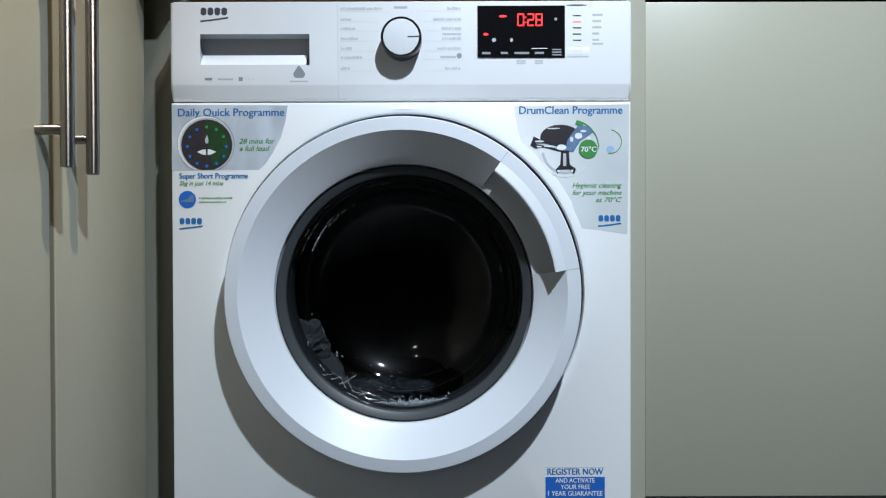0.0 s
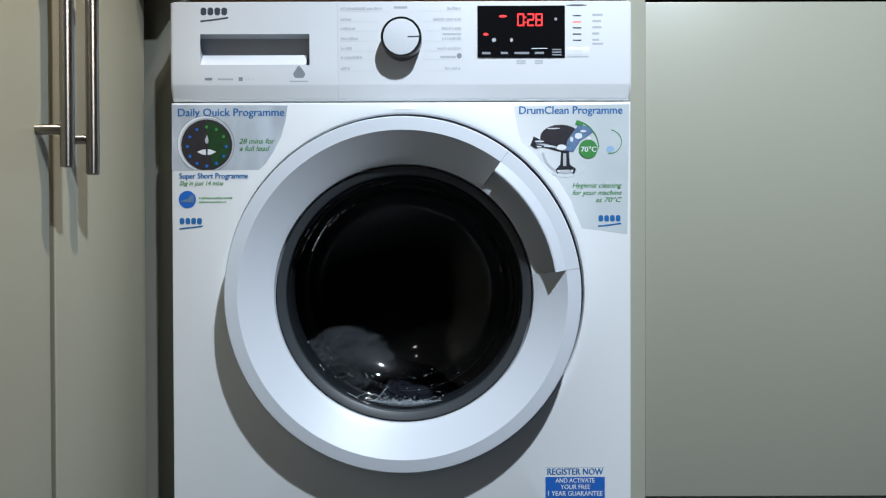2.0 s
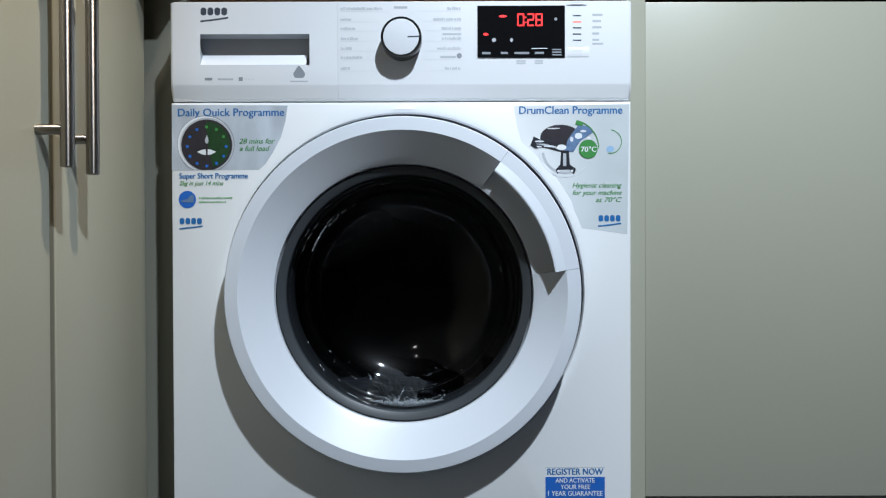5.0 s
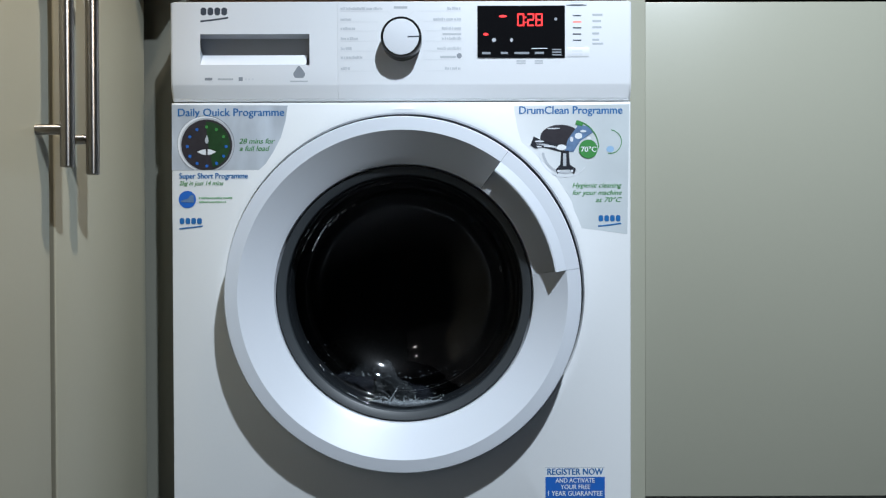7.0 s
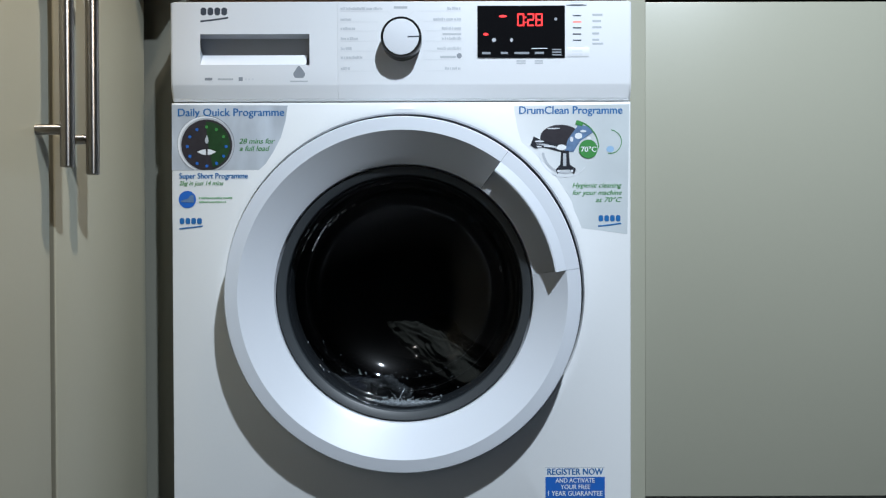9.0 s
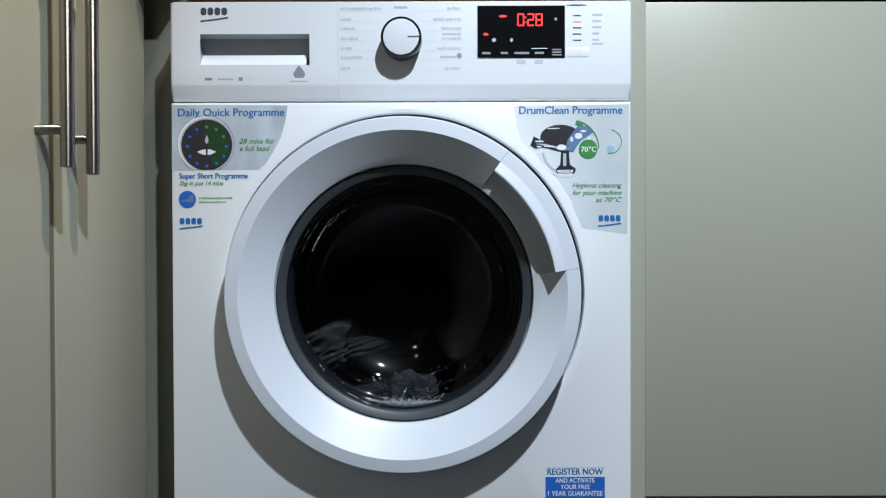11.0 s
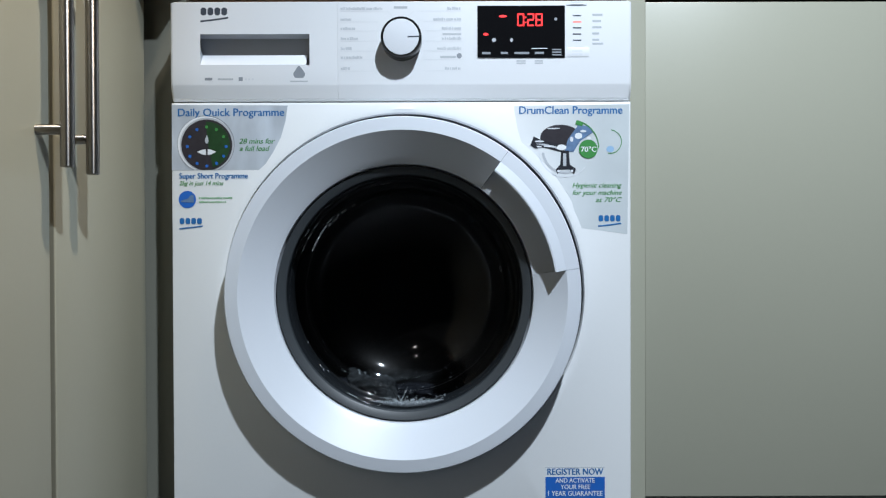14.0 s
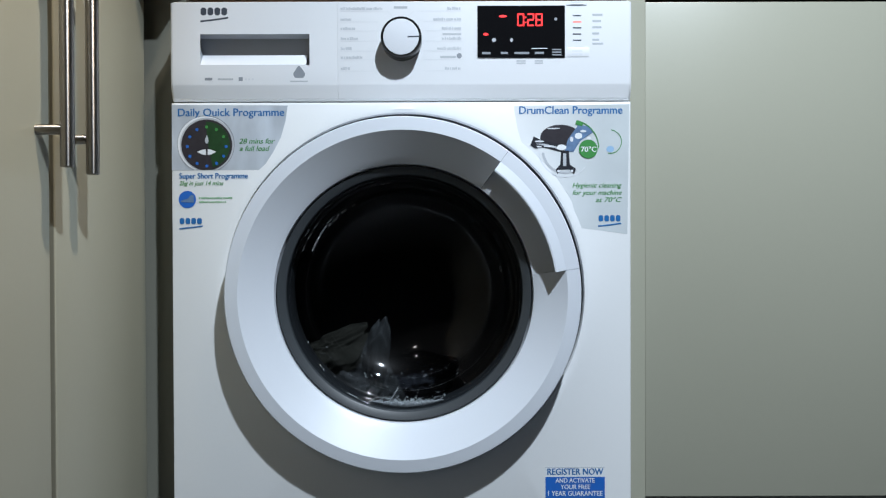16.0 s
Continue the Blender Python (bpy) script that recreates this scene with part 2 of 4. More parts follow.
DOOR_X = -0.408


def left_cabinet():
    base = empty("corner_cabinet", (-0.75, 0.55, 0), "cream lacquered base cabinet with two doors and bar handles", "cabinet")
    part("carcass", box(-1.0, DOOR_X - 0.024, 0.22, 1.55, 0.15, 0.872), CARCASS, base)
    part("plinth", box(-1.0, DOOR_X - 0.05, 0.22, 1.55, 0.0, 0.148), CARCASS, base)
    # the two leaves; the handle of the farther one hangs a little lower
    for y0, y1, hy, drop in ((0.222, 0.7045, 0.6834, 0.0), (0.7126, 0.9310, 0.7330, 0.0025)):
        leaf = part("door", box(DOOR_X - 0.019, DOOR_X, y0, y1, 0.158, 0.871, 0.0025, 3), CREAM, base, "cream lacquered cabinet door", smooth=40)
        if drop:
            part("edge_strip", box(DOOR_X - 0.0180, DOOR_X - 0.0008, y0 - 0.0008, y0 + 0.001, 0.160, 0.869, 0.0003, 1), EDGE, leaf, "dark olive edge strip of the door")
        hx = DOOR_X + 0.0303
        bm = beam(bmesh.new(), (hx, hy, 0.6039 - drop), (hx, hy, 0.850 - drop), 0.0067)
        handle = part("handle", bm, BRUSHED, leaf, "brushed steel bar handle", smooth=50)
        for hz in (0.6418, 0.812):
            part("handle_post", beam(bmesh.new(), (DOOR_X - 0.001, hy, hz - drop), (hx - 0.003, hy, hz - drop), 0.0052), BRUSHED_POST, handle, smooth=50)
    filler = part("corner_filler", box(DOOR_X - 0.0235, -0.358, 0.952, 0.970, 0.0, 0.871, 0.001), FILLER)
    tagged(filler, "narrow filler panel beside the washing machine, cream darkened for its shade", "panel")


def right_cabinet():
    base = empty("base_cabinet", (0.62, 1.2, 0), "cream lacquered base cabinet with one plain wide door", "cabinet")
    yd = 0.93
    part("carcass", box(0.2705, 1.02, yd + 0.022, 1.55, 0.15, 0.862), CARCASS, base)
    part("plinth", box(0.2705, 1.02, yd + 0.06, 1.55, 0.0, 0.148), CARCASS, base)
    part("side_panel", box(0.2525, 0.27752, yd + 0.0008, 1.55, 0.0, 0.868, 0.0003), CREAM, base)
    part("door", box(0.2775, 0.872, yd, yd + 0.019, 0.1763, 0.8545, 0.001, 2), CREAM, base, "plain cream lacquered cabinet door", smooth=40)
    # black strip stands for the shade in the gap above the door
    part("gap_shade", box(0.2757, 1.02, yd + 0.04, yd + 0.06, 0.8465, 0.868), BLACK, base)


def worktop():
    bm = box(-1.0, 1.05, 0.945, 1.6, 0.8755, 0.915, 0.003)
    tagged(part("worktop", bm, WOOD), "brown wooden kitchen worktop above the machine", "worktop")
    bm = box(-1.0, -0.405, 0.20, 0.944, 0.8755, 0.915, 0.003)
    box(-0.4049, -0.358, 0.895, 0.9438, 0.8755, 0.915, 0.003, bm=bm)
    tagged(part("side_worktop", bm, WOOD), "brown wooden worktop on the corner cabinet", "worktop")


# ---- the washing machine ----
MX, MY = -0.0537, 0.88
L0, R0 = -0.3525, 0.2447
CX, CZ = -0.0503, 0.4615
FRONT = 0.88


def hole_panel():
    """The front sheet with a round opening, its soft collar and the well behind it."""
    bm = bmesh.new()
    angles = sorted(set([i * 2.0 for i in range(180)] + [math.degrees(math.atan2(z - CZ, x - CX)) % 360
                                                         for x in (L0 + 0.004, R0 - 0.004) for z in (0.014, 0.7055)]))
    x0, x1, z0, z1 = L0 + 0.004, R0 - 0.004, 0.014, 0.7055

    def edge(a):
        c, s = math.cos(a), math.sin(a)
        k = min(((x1 if c > 0 else x0) - CX) / c if abs(c) > 1e-9 else 9, ((z1 if s > 0 else z0) - CZ) / s if abs(s) > 1e-9 else 9)
        return CX + c * k, CZ + s * k
    loops = []
    for a in angles:
        a = radians(a)
        ex, ez = edge(a)
        c, s = math.cos(a), math.sin(a)
        ox = L0 if abs(ex - x0) < 1e-6 else R0 if abs(ex - x1) < 1e-6 else ex
        oz = 0.010 if abs(ez - z0) < 1e-6 else 0.7092 if abs(ez - z1) < 1e-6 else ez
        k = min(0.2455, math.hypot(ex - CX, ez - CZ) - 0.001)
        row = [(ox, FRONT + 0.03, oz), (ox, FRONT + 0.004, oz), (ox + (ex - ox) * 0.3, FRONT + 0.0012, oz + (ez - oz) * 0.3), (ex, FRONT, ez)]
        row += [(CX + r * c, y, CZ + r * s) for r, y in ((k, FRONT), (min(k, 0.2385), FRONT - 0.0018), (min(k - 0.001, 0.2340), FRONT - 0.0005), (0.2325, FRONT + 0.003), (0.2322, FRONT + 0.008))]
        loops.append([bm.verts.new(p) for p in row])
    for p, q in zip(loops, loops[1:] + loops[:1]):
        for j in range(len(p) - 1):
            bm.faces.new((p[j], q[j], q[j + 1], p[j + 1]))
    bmesh.ops.recalc_face_normals(bm, faces=bm.faces)
    return bm


def fascia_piece(x0, x1, holes=None, round_left=False, round_right=False):
    """A length of the control panel, an upper face and a band that leans back below it; holes cut a rectangle out of the upper face."""
    prof = [(0.8400, 0.905), (0.8400, 0.8835), (0.8375, 0.8785), (0.7325, 0.8785), (0.7300, 0.8789), (0.7145, 0.8835), (0.7118, 0.8865), (0.7118, 0.905)]
    bm = bmesh.new()
    xs = [x0, x1]
    if holes:
        hx0, hx1, hz0, hz1 = holes
        xs = [x0, hx0, hx1, x1]
        prof = prof[:3] + [(hz1, 0.8785), (hz0, 0.8785)] + prof[3:]
    ends = {}
    for k, (w, back, lower) in enumerate(((0.0, 0.0060, 0.0042), (0.0009, 0.0030, 0.0018), (0.0026, 0.0010, 0.0005), (0.0050, 0.0, 0.0))):
        if round_left:
            ends[x0 + w] = (back, lower)
        if round_right:
            ends[x1 - w] = (back, lower)
    xs = sorted(set(xs) | set(ends))
    cols = []
    for x in xs:
        back, lower = ends.get(x, (0.0, 0.0))
        cols.append([bm.verts.new((x, min(y + back, 0.905), min(z, 0.8400 - lower))) for z, y in prof])
    hollow = [i for i in range(len(xs) - 1) if holes and xs[i] >= holes[0] - 1e-6 and xs[i + 1] <= holes[1] + 1e-6]
    for i in range(len(cols) - 1):
        for j in range(len(prof) - 1):
            if i in hollow and j == 3:
                continue
            bm.faces.new((cols[i][j], cols[i][j + 1], cols[i + 1][j + 1], cols[i + 1][j]))
    bm.faces.new(cols[0])
    bm.faces.new(list(reversed(cols[-1])))
    bmesh.ops.recalc_face_normals(bm, faces=bm.faces)
    return bm


def logo(x0, x1, zb, h, y, mat, parent):
    """The maker's mark as plain shapes: four rounded blocks and a slanting stroke below them."""
    w = (x1 - x0) / 4
    for i in range(4):
        a, b, c, top = x0 + w * (i + 0.04), x0 + w * (i + 0.86), h * 0.16, zb + h * 0.80
        mark([(a + c, zb), (b - c, zb), (b, zb + c), (b, top - c), (b - c, top), (a + c, top), (a, top - c), (a, zb + c)], y, mat, parent, "logo_shape")
    mark([(x0, zb - h * 0.52), (x0 + (x1 - x0) * 0.5, zb - h * 0.36), (x1, zb - h * 0.17), (x1, zb - h * 0.34), (x0 + (x1 - x0) * 0.5, zb - h * 0.55), (x0, zb - h * 0.70)],
         y, mat, parent, "logo_shape")


def washing_machine():
    wm = empty("washing_machine", (MX, MY, 0), "white front-loading washing machine running beneath a worktop", "washing machine")
    # cabinet shell behind the front
    shell = bmesh.new()
    for b in ((L0, L0 + 0.004, 0.911, 1.36, 0.012, 0.838), (R0 - 0.004, R0, 0.911, 1.36, 0.012, 0.838), (L0, R0, 0.906, 1.36, 0.838, 0.8405),
              (L0, R0, 1.36, 1.364, 0.012, 0.838), (L0, R0, 0.911, 1.36, 0.008, 0.012)):
        box(*b, bm=shell)
    part("shell", shell, ENAMEL, wm)
    for x in (L0 + 0.05, R0 - 0.05):
        for y in (0.96, 1.31):
            part("foot", revolve([(0.0, 0.0), (0.02, 0.0), (0.02, 0.009), (0.0, 0.009)], 0, 0, steps=16), BLACK, wm, origin=(0, 0, 0)).matrix_basis = pose(x - MX, y - MY, 0.009, -90)
    front = part("front_panel", hole_panel(), ENAMEL, wm, smooth=35)

    # control panel
    hole = (-0.3127, -0.1717, 0.7568, 0.7969)
    split = -0.1351
    drawer = part("detergent_drawer", fascia_piece(L0 - 0.0005, split - 0.0001, hole, True), FASCIA, wm, "white detergent drawer front with a grip recess", smooth=30)
    hx0, hx1, hz0, hz1 = hole
    bm = bmesh.new()
    zl = 0.7746
    ring = [[(hx0, 0.8785, hz1), (hx1, 0.8785, hz1), (hx1, 0.8785, hz0), (hx0, 0.8785, hz0)],
            [(hx0 - 0.0075, 0.8990, hz1 - 0.0004), (hx1 - 0.0004, 0.8990, hz1 - 0.0004), (hx1 - 0.0004, 0.8970, zl), (hx0 - 0.0034, 0.8970, zl)]]
    vs = [[bm.verts.new(p) for p in r] for r in ring]
    for i in (0, 1, 3):
        j = (i + 1) % 4
        bm.faces.new((vs[0][i], vs[0][j], vs[1][j], vs[1][i]))
    bm.faces.new(vs[1])
    bmesh.ops.recalc_face_normals(bm, faces=bm.faces)
    bmesh.ops.reverse_faces(bm, faces=bm.faces)
    box(hx1 - 0.0085, hx1 + 0.001, 0.8971, 0.8990, hz0 - 0.002, zl + 0.002, bm=bm)
    part("grip_recess", bm, RECESS, drawer, "finger recess of the drawer, greyed for the shade inside")
    bm = bmesh.new()
    a = [bm.verts.new(p) for p in ((hx0, 0.8784, hz0 + 0.0004), (hx0 - 0.0033, 0.8970, zl), (hx0 - 0.0033, 0.8970, hz0 - 0.002), (hx0, 0.8790, hz0 - 0.002))]
    b = [bm.verts.new(p) for p in ((hx1 - 0.0048, 0.8784, hz0 + 0.0004), (hx1 - 0.0062, 0.8970, zl), (hx1 - 0.0062, 0.8970, hz0 - 0.002), (hx1 - 0.0048, 0.8790, hz0 - 0.002))]
    for k in range(4):
        bm.faces.new((a[k], a[(k + 1) % 4], b[(k + 1) % 4], b[k]))
    bm.faces.new(a)
    bm.faces.new(list(reversed(b)))
    bmesh.ops.recalc_face_normals(bm, faces=bm.faces)
    part("grip_ledge", bm, FASCIA, drawer)
    panel = part("control_panel", fascia_piece(split + 0.0001, R0 + 0.001, None, False, True), FASCIA, wm, "white plastic control panel with printed programme list", smooth=30)
    YP = 0.87838
    logo(-0.3124, -0.2766, 0.8211, 0.0125, YP, INK, drawer)
    mark(bar(-0.3045, -0.1729, 0.8088, 0.8097), YP + 0.0002, HAIRLINE, drawer, "seam_line")
    mark([(-0.1853-0.0012, 0.7555), (-0.1927, 0.7464), (-0.1927, 0.7435), (-0.1901, 0.7402), (-0.1799, 0.7402),
          (-0.1777, 0.7435), (-0.1777, 0.7464), (-0.1853+0.0012, 0.7555)], YP, MIDGREY, drawer, "badge", "grey rounded triangle badge")
    mark(bar(-0.1967, -0.1741, 0.7351, 0.7365), YP, GREY, drawer, "small_print")
    mark(bar(-0.3071, -0.2976, 0.7373, 0.7406), YP, MIDGREY, drawer, "small_print")
    mark(bar(-0.2903, -0.2706, 0.7376, 0.7398), YP, GREY, drawer, "small_print")
    mark(bar(-0.2633, -0.2581, 0.7364, 0.7415), YP, MIDGREY, drawer, "small_print")
    for i in range(3):
        x = -0.2552 + i * 0.0044
        mark(bar(x, x + 0.0022, 0.7375, 0.7397), YP, PALEGREY, drawer, "small_print")

    # programme list round the dial: bars for each line of print, with its leader line
    rows_z = (0.8292, 0.8154, 0.8037, 0.7906, 0.7778, 0.7665, 0.7520)
    left_w = (0.054, 0.014, 0.019, 0.023, 0.015, 0.028, 0.012)
    right_w = (0.018, 0.036, 0.025, 0.025, 0.031, 0.023, 0.021)
    xl, xr = -0.1314, 0.0243
    for i, z in enumerate(rows_z):
        print_line(xl, xl + left_w[i], z, 0.0019, YP, SOFTGREY, panel, "programme_print", i)
        mark(bar(xl, xl + (0.049 if i else 0.056), z - 0.0036, z - 0.0030), YP, HAIRLINE, panel, "leader_line")
        if i != 5:
            print_line(xr - right_w[i], xr, z, 0.0019, YP, SOFTGREY, panel, "programme_print", i)
        else:
            mark(bar(xr - 0.027, xr - 0.007, z - 0.0014, z + 0.0014), YP, GREY, panel, "programme_print")
            mark(oval(xr - 0.0025, z + 0.0015, 0.0034, 0.0036, 16), YP, MIDGREY, panel, "programme_print")
        mark(bar(xr - (0.049 if i else 0.058), xr, z - 0.0036, z - 0.0030), YP, HAIRLINE, panel, "leader_line")
    mark(bar(xr - 0.024, xr, 0.7949, 0.7971), YP, GREY, panel, "programme_print")
    mark(bar(-0.0625, -0.0450, 0.8290, 0.8320), YP, GREY, panel, "programme_print")
    for sx in (-1, 1):
        x = -0.0538 + sx * 0.017
        mark([(x, rows_z[0] - 0.0030), (x, rows_z[0] - 0.0037), (x - sx * 0.0065, rows_z[0] - 0.0100), (x - sx * 0.0071, rows_z[0] - 0.0096)], YP, HAIRLINE, panel, "leader_line")

    # dial
    kx, kz, ky = -0.0521, 0.7870, 0.8590
    dial = part("dial", revolve([(0.0258, 0.8784), (0.0260, 0.8660), (0.0259, ky + 0.0008), (0.0253, ky), (0.0238, ky + 0.0001), (0.0, ky + 0.0004)], kx, kz, steps=72), BLACK, wm, "programme dial with a black rim", smooth=40)
    part("dial_cap", revolve([(0.0228, ky + 0.0003), (0.0225, ky - 0.0006), (0.021, ky - 0.0009), (0.0, ky - 0.0004)], kx, kz, steps=72), KNOB, dial, "silver-white dial cap", smooth=40)
    mark(bar(kx + 0.0085, kx + 0.0225, kz - 0.0007, kz + 0.0007), ky - 0.0011, INK, dial, "pointer")

    # display
    display = part("display", box(0.0455, 0.1584, 0.8772, 0.881, 0.7651, 0.8322, 0.0006, 1), SCREEN, panel, "black display window with lit red digits")
    YD = 0.8771
    dz0, dz1 = 0.8055, 0.8219
    dw, t = 0.0092, 0.0019
    dx = 0.0967
    segs = {"0": "abcdef", "2": "abged", "8": "abcdefg"}
    for i, d in enumerate("028"):
        x0 = dx + (0.0, 0.0128, 0.0235)[i]
        x1, zm = x0 + dw, (dz0 + dz1) / 2
        geo = {"a": (x0, x1, dz1 - t, dz1), "d": (x0, x1, dz0, dz0 + t), "g": (x0, x1, zm - t / 2, zm + t / 2),
               "f": (x0, x0 + t, zm, dz1), "e": (x0, x0 + t, dz0, zm), "b": (x1 - t, x1, zm, dz1), "c": (x1 - t, x1, dz0, zm)}
        for s in segs[d]:
            a0, a1, b0, b1 = geo[s]
            c = t * 0.42
            if s in "adg":
                pts = [(a0 + 0.0003, (b0 + b1) / 2), (a0 + c, b0), (a1 - c, b0), (a1 - 0.0003, (b0 + b1) / 2), (a1 - c, b1), (a0 + c, b1)]
            else:
                pts = [((a0 + a1) / 2, b0 + 0.0003), (a1, b0 + c), (a1, b1 - c), ((a0 + a1) / 2, b1 - 0.0003), (a0, b1 - c), (a0, b0 + c)]
            mark(pts, YD, RED, display, "digit_segment")
    for zz in (0.8169, 0.8103):
        mark(oval(0.1077, zz, 0.0010, n=12), YD, RED, display, "colon_dot")
    mark(oval(0.0784, 0.8184, 0.0052, 0.0017, 16), YD, RED, display, "lit_symbol")
    mark(oval(0.0561, 0.7952, 0.0034, 0.0017, 16), YD, RED, display, "lit_symbol")
    mark(oval(0.0667, 0.7878, 0.0027, n=16), YD, GREY, display, "symbol")
    mark(oval(0.0893, 0.7878, 0.0018, 0.0026, n=16), YD, GREY, display, "symbol")
    mark(oval(0.1464, 0.8145, 0.0020, n=16), YD, MIDGREY, display, "symbol")
    for a, b in ((0.0513, 0.0622), (0.0754, 0.0849), (0.0929, 0.1120), (0.1193, 0.1310)):
        mark(bar(a, b, 0.7695, 0.7724), YD, MIDGREY, display, "display_print")
    for zz in (0.7752, 0.7719, 0.7686):
        mark(bar(0.1419, 0.1536, zz - 0.0009, zz + 0.0009), YD, MIDGREY, display, "display_print")
    mark(bar(0.1149, 0.1354, 0.7763, 0.7772), YD, WHITE, display, "display_line")
    for a, b in ((0.0958, 0.1075), (0.1192, 0.1302)):
        for zz in (0.7611, 0.7582):
            mark(bar(a, b, zz - 0.0009, zz + 0.0009), YP, GREY, panel, "small_print")
    # progress lights, their print, and the start key
    for i, zz in enumerate((0.8192, 0.8112, 0.8035, 0.7955, 0.7875)):
        part("progress_light", sheet(bar(0.1687, 0.1796, zz - 0.0008, zz + 0.0008), YP), REDDIM if i == 1 else INK, panel)
    for x1, zz in ((0.2070, 0.8202), (0.2048, 0.8122), (0.2056, 0.8042), (0.2026, 0.7962), (0.2026, 0.7881), (0.2077, 0.7830)):
        mark(bar(0.1939, x1, zz - 0.0013, zz + 0.0013), YP, GREY, panel, "small_print")
    mark(oval(0.1734, 0.8327, 0.0135, 0.0011, 20), YP, INK, panel, "power_key_edge")
    mark(bar(0.1661, 0.1815, 0.8356, 0.8370), YP, PALEGREY, panel, "small_print")
    key = part("start_key", box(0.1609, 0.1898, YP - 0.0005, YP + 0.002, 0.7660, 0.7784, 0.0007, 2), FASCIA, panel, "white start and pause key", smooth=40)
    for zz in (0.7736, 0.7696):
        mark(bar(0.1675, 0.1807, zz - 0.0009, zz + 0.0009), YP - 0.0006, PALEGREY, key, "small_print")

    # the well is a separate dark part: shade of the deep gap as colour
    part("door_recess", revolve([(0.2330, 0.8835), (0.2318, 0.8840), (0.2312, 0.9050), (0.1720, 0.9140), (0.1700, 0.9400)], CX, CZ), RUBBER, wm, "recess behind the porthole door, coloured dark for the shade of its depth", smooth=40)
    stickers(wm, front)
    door(wm)
    drum(wm)
    return wm


def stickers(wm, front):
    Y1, Y2, Y3, Y4 = FRONT - 0.00015, FRONT - 0.00045, FRONT - 0.00070, FRONT - 0.00095
    s = part("sticker", sheet([(-0.3505, 0.7061), (-0.2005, 0.7048), (-0.2036, 0.6844), (-0.2096, 0.6640), (-0.2192, 0.6457),
                               (-0.2295, 0.6297), (-0.2383, 0.6217), (-0.3511, 0.6213)], Y1), STICKER, wm, "silver-grey printed sticker with a stopwatch picture")
    text("Daily Quick Programme", -0.3429, -0.2054, 0.6963, 0.0098, Y2, BLUE, s, bold=0.0006)
    cx, cz = -0.3055, 0.6541
    # stopwatch picture: metal rim, dark face cut off below, coloured dots, and a pale two-pointed hand
    zcut = 0.6222

    def cut(r, ox=0.0, oz=0.0):
        return [(x, max(z, zcut)) for x, z in oval(cx + ox, cz + oz, r, n=64)]
    mark(cut(0.0372, -0.0012, 0.001), Y2, MIDGREY, s, "watch_rim")
    mark(cut(0.0360, -0.0018, 0.0012), Y2 - 0.00008, WHITE, s, "watch_rim")
    mark(cut(0.0350, 0.0002, 0.0004), Y2 - 0.00016, GREY, s, "watch_rim")
    mark(cut(0.0330), Y3, PLUM, s, "watch_face", "dark watch face")
    mark([(cx + 0.001, cz + 0.004)] + oval(cx, cz, 0.0300, n=24, a0=-75, a1=92), Y3 - 0.0001, LEAFGREEN, s, "watch_sector")
    for i in range(12):
        a = radians(90 - 30 * i)
        mark(oval(cx + 0.0252 * math.cos(a), cz - 0.002 + 0.0252 * math.sin(a), 0.0020, n=12), Y4, GREEN if i in (0, 1, 2) else BRIGHTBLUE, s, "watch_dot")
    for sx in (-1, 1):
        mark([(cx + sx * 0.0012, cz - 0.0055), (cx + sx * 0.0060, cz - 0.0062), (cx + sx * 0.0125, cz - 0.0088), (cx + sx * 0.0060, cz - 0.0122), (cx + sx * 0.0012, cz - 0.0130)],
             Y4, WHITE, s, "watch_hand")
    mark([(cx - 0.0012, cz + 0.002), (cx - 0.0024, cz + 0.006), (cx + 0.0004, cz + 0.0135), (cx + 0.0024, cz + 0.006), (cx + 0.0018, cz + 0.002)], Y4, GREY, s, "watch_hand")
    text("28 mins for", -0.2637, -0.2176, 0.6590, 0.0066, Y2, GREEN, s, shear=0.25, bold=0.0003)
    text("a full load", -0.2631, -0.2243, 0.6495, 0.0066, Y2, GREEN, s, shear=0.25, bold=0.0003)

    text("Super Short Programme", -0.3416, -0.2530, 0.6142, 0.0070, Y2, BLUE, s, bold=0.0006)
    text("2kg in just 14 mins", -0.3417, -0.2846, 0.6047, 0.0054, Y2, GREEN, s, shear=0.3, bold=0.0003)
    mark(oval(-0.3312, 0.5836, 0.0112, n=40), Y2, BRIGHTBLUE, s, "round_badge", "round blue badge")
    mark([(-0.3397, 0.5803), (-0.3228, 0.5795), (-0.3228, 0.5890), (-0.3264, 0.5898), (-0.3308, 0.5847), (-0.3382, 0.5825)], Y3, SLATE, s, "badge_picture")
    for a, b, z in ((-0.3162, -0.2722, 0.5856), (-0.3162, -0.2811, 0.5805)):
        print_line(a, b, z, 0.0011, Y2, PALEGREEN, s, "small_print")
    logo(-0.3417, -0.3116, 0.5517, 0.0098, Y2, BLUE, s)

    pts = [(0.0921, 0.7035), (0.2420, 0.7052), (0.2393, 0.5370), (0.1745, 0.5456)]
    a0, a1 = math.atan2(pts[3][1] - CZ, pts[3][0] - CX), radians(52.0)
    r0 = math.hypot(pts[3][0] - CX, pts[3][1] - CZ)
    for i in range(13):
        a = a0 + (a1 - a0) * i / 12
        r = r0 + (0.2475 - r0) * min(1, i / 3)
        pts.append((CX + r * math.cos(a), CZ + r * math.sin(a)))
    pts.append((0.0964, 0.6761))
    s3 = part("sticker", sheet(pts, Y1), STICKER_B, wm, "silver-grey printed sticker with a drum picture")
    Y5 = Y4 - 0.0001
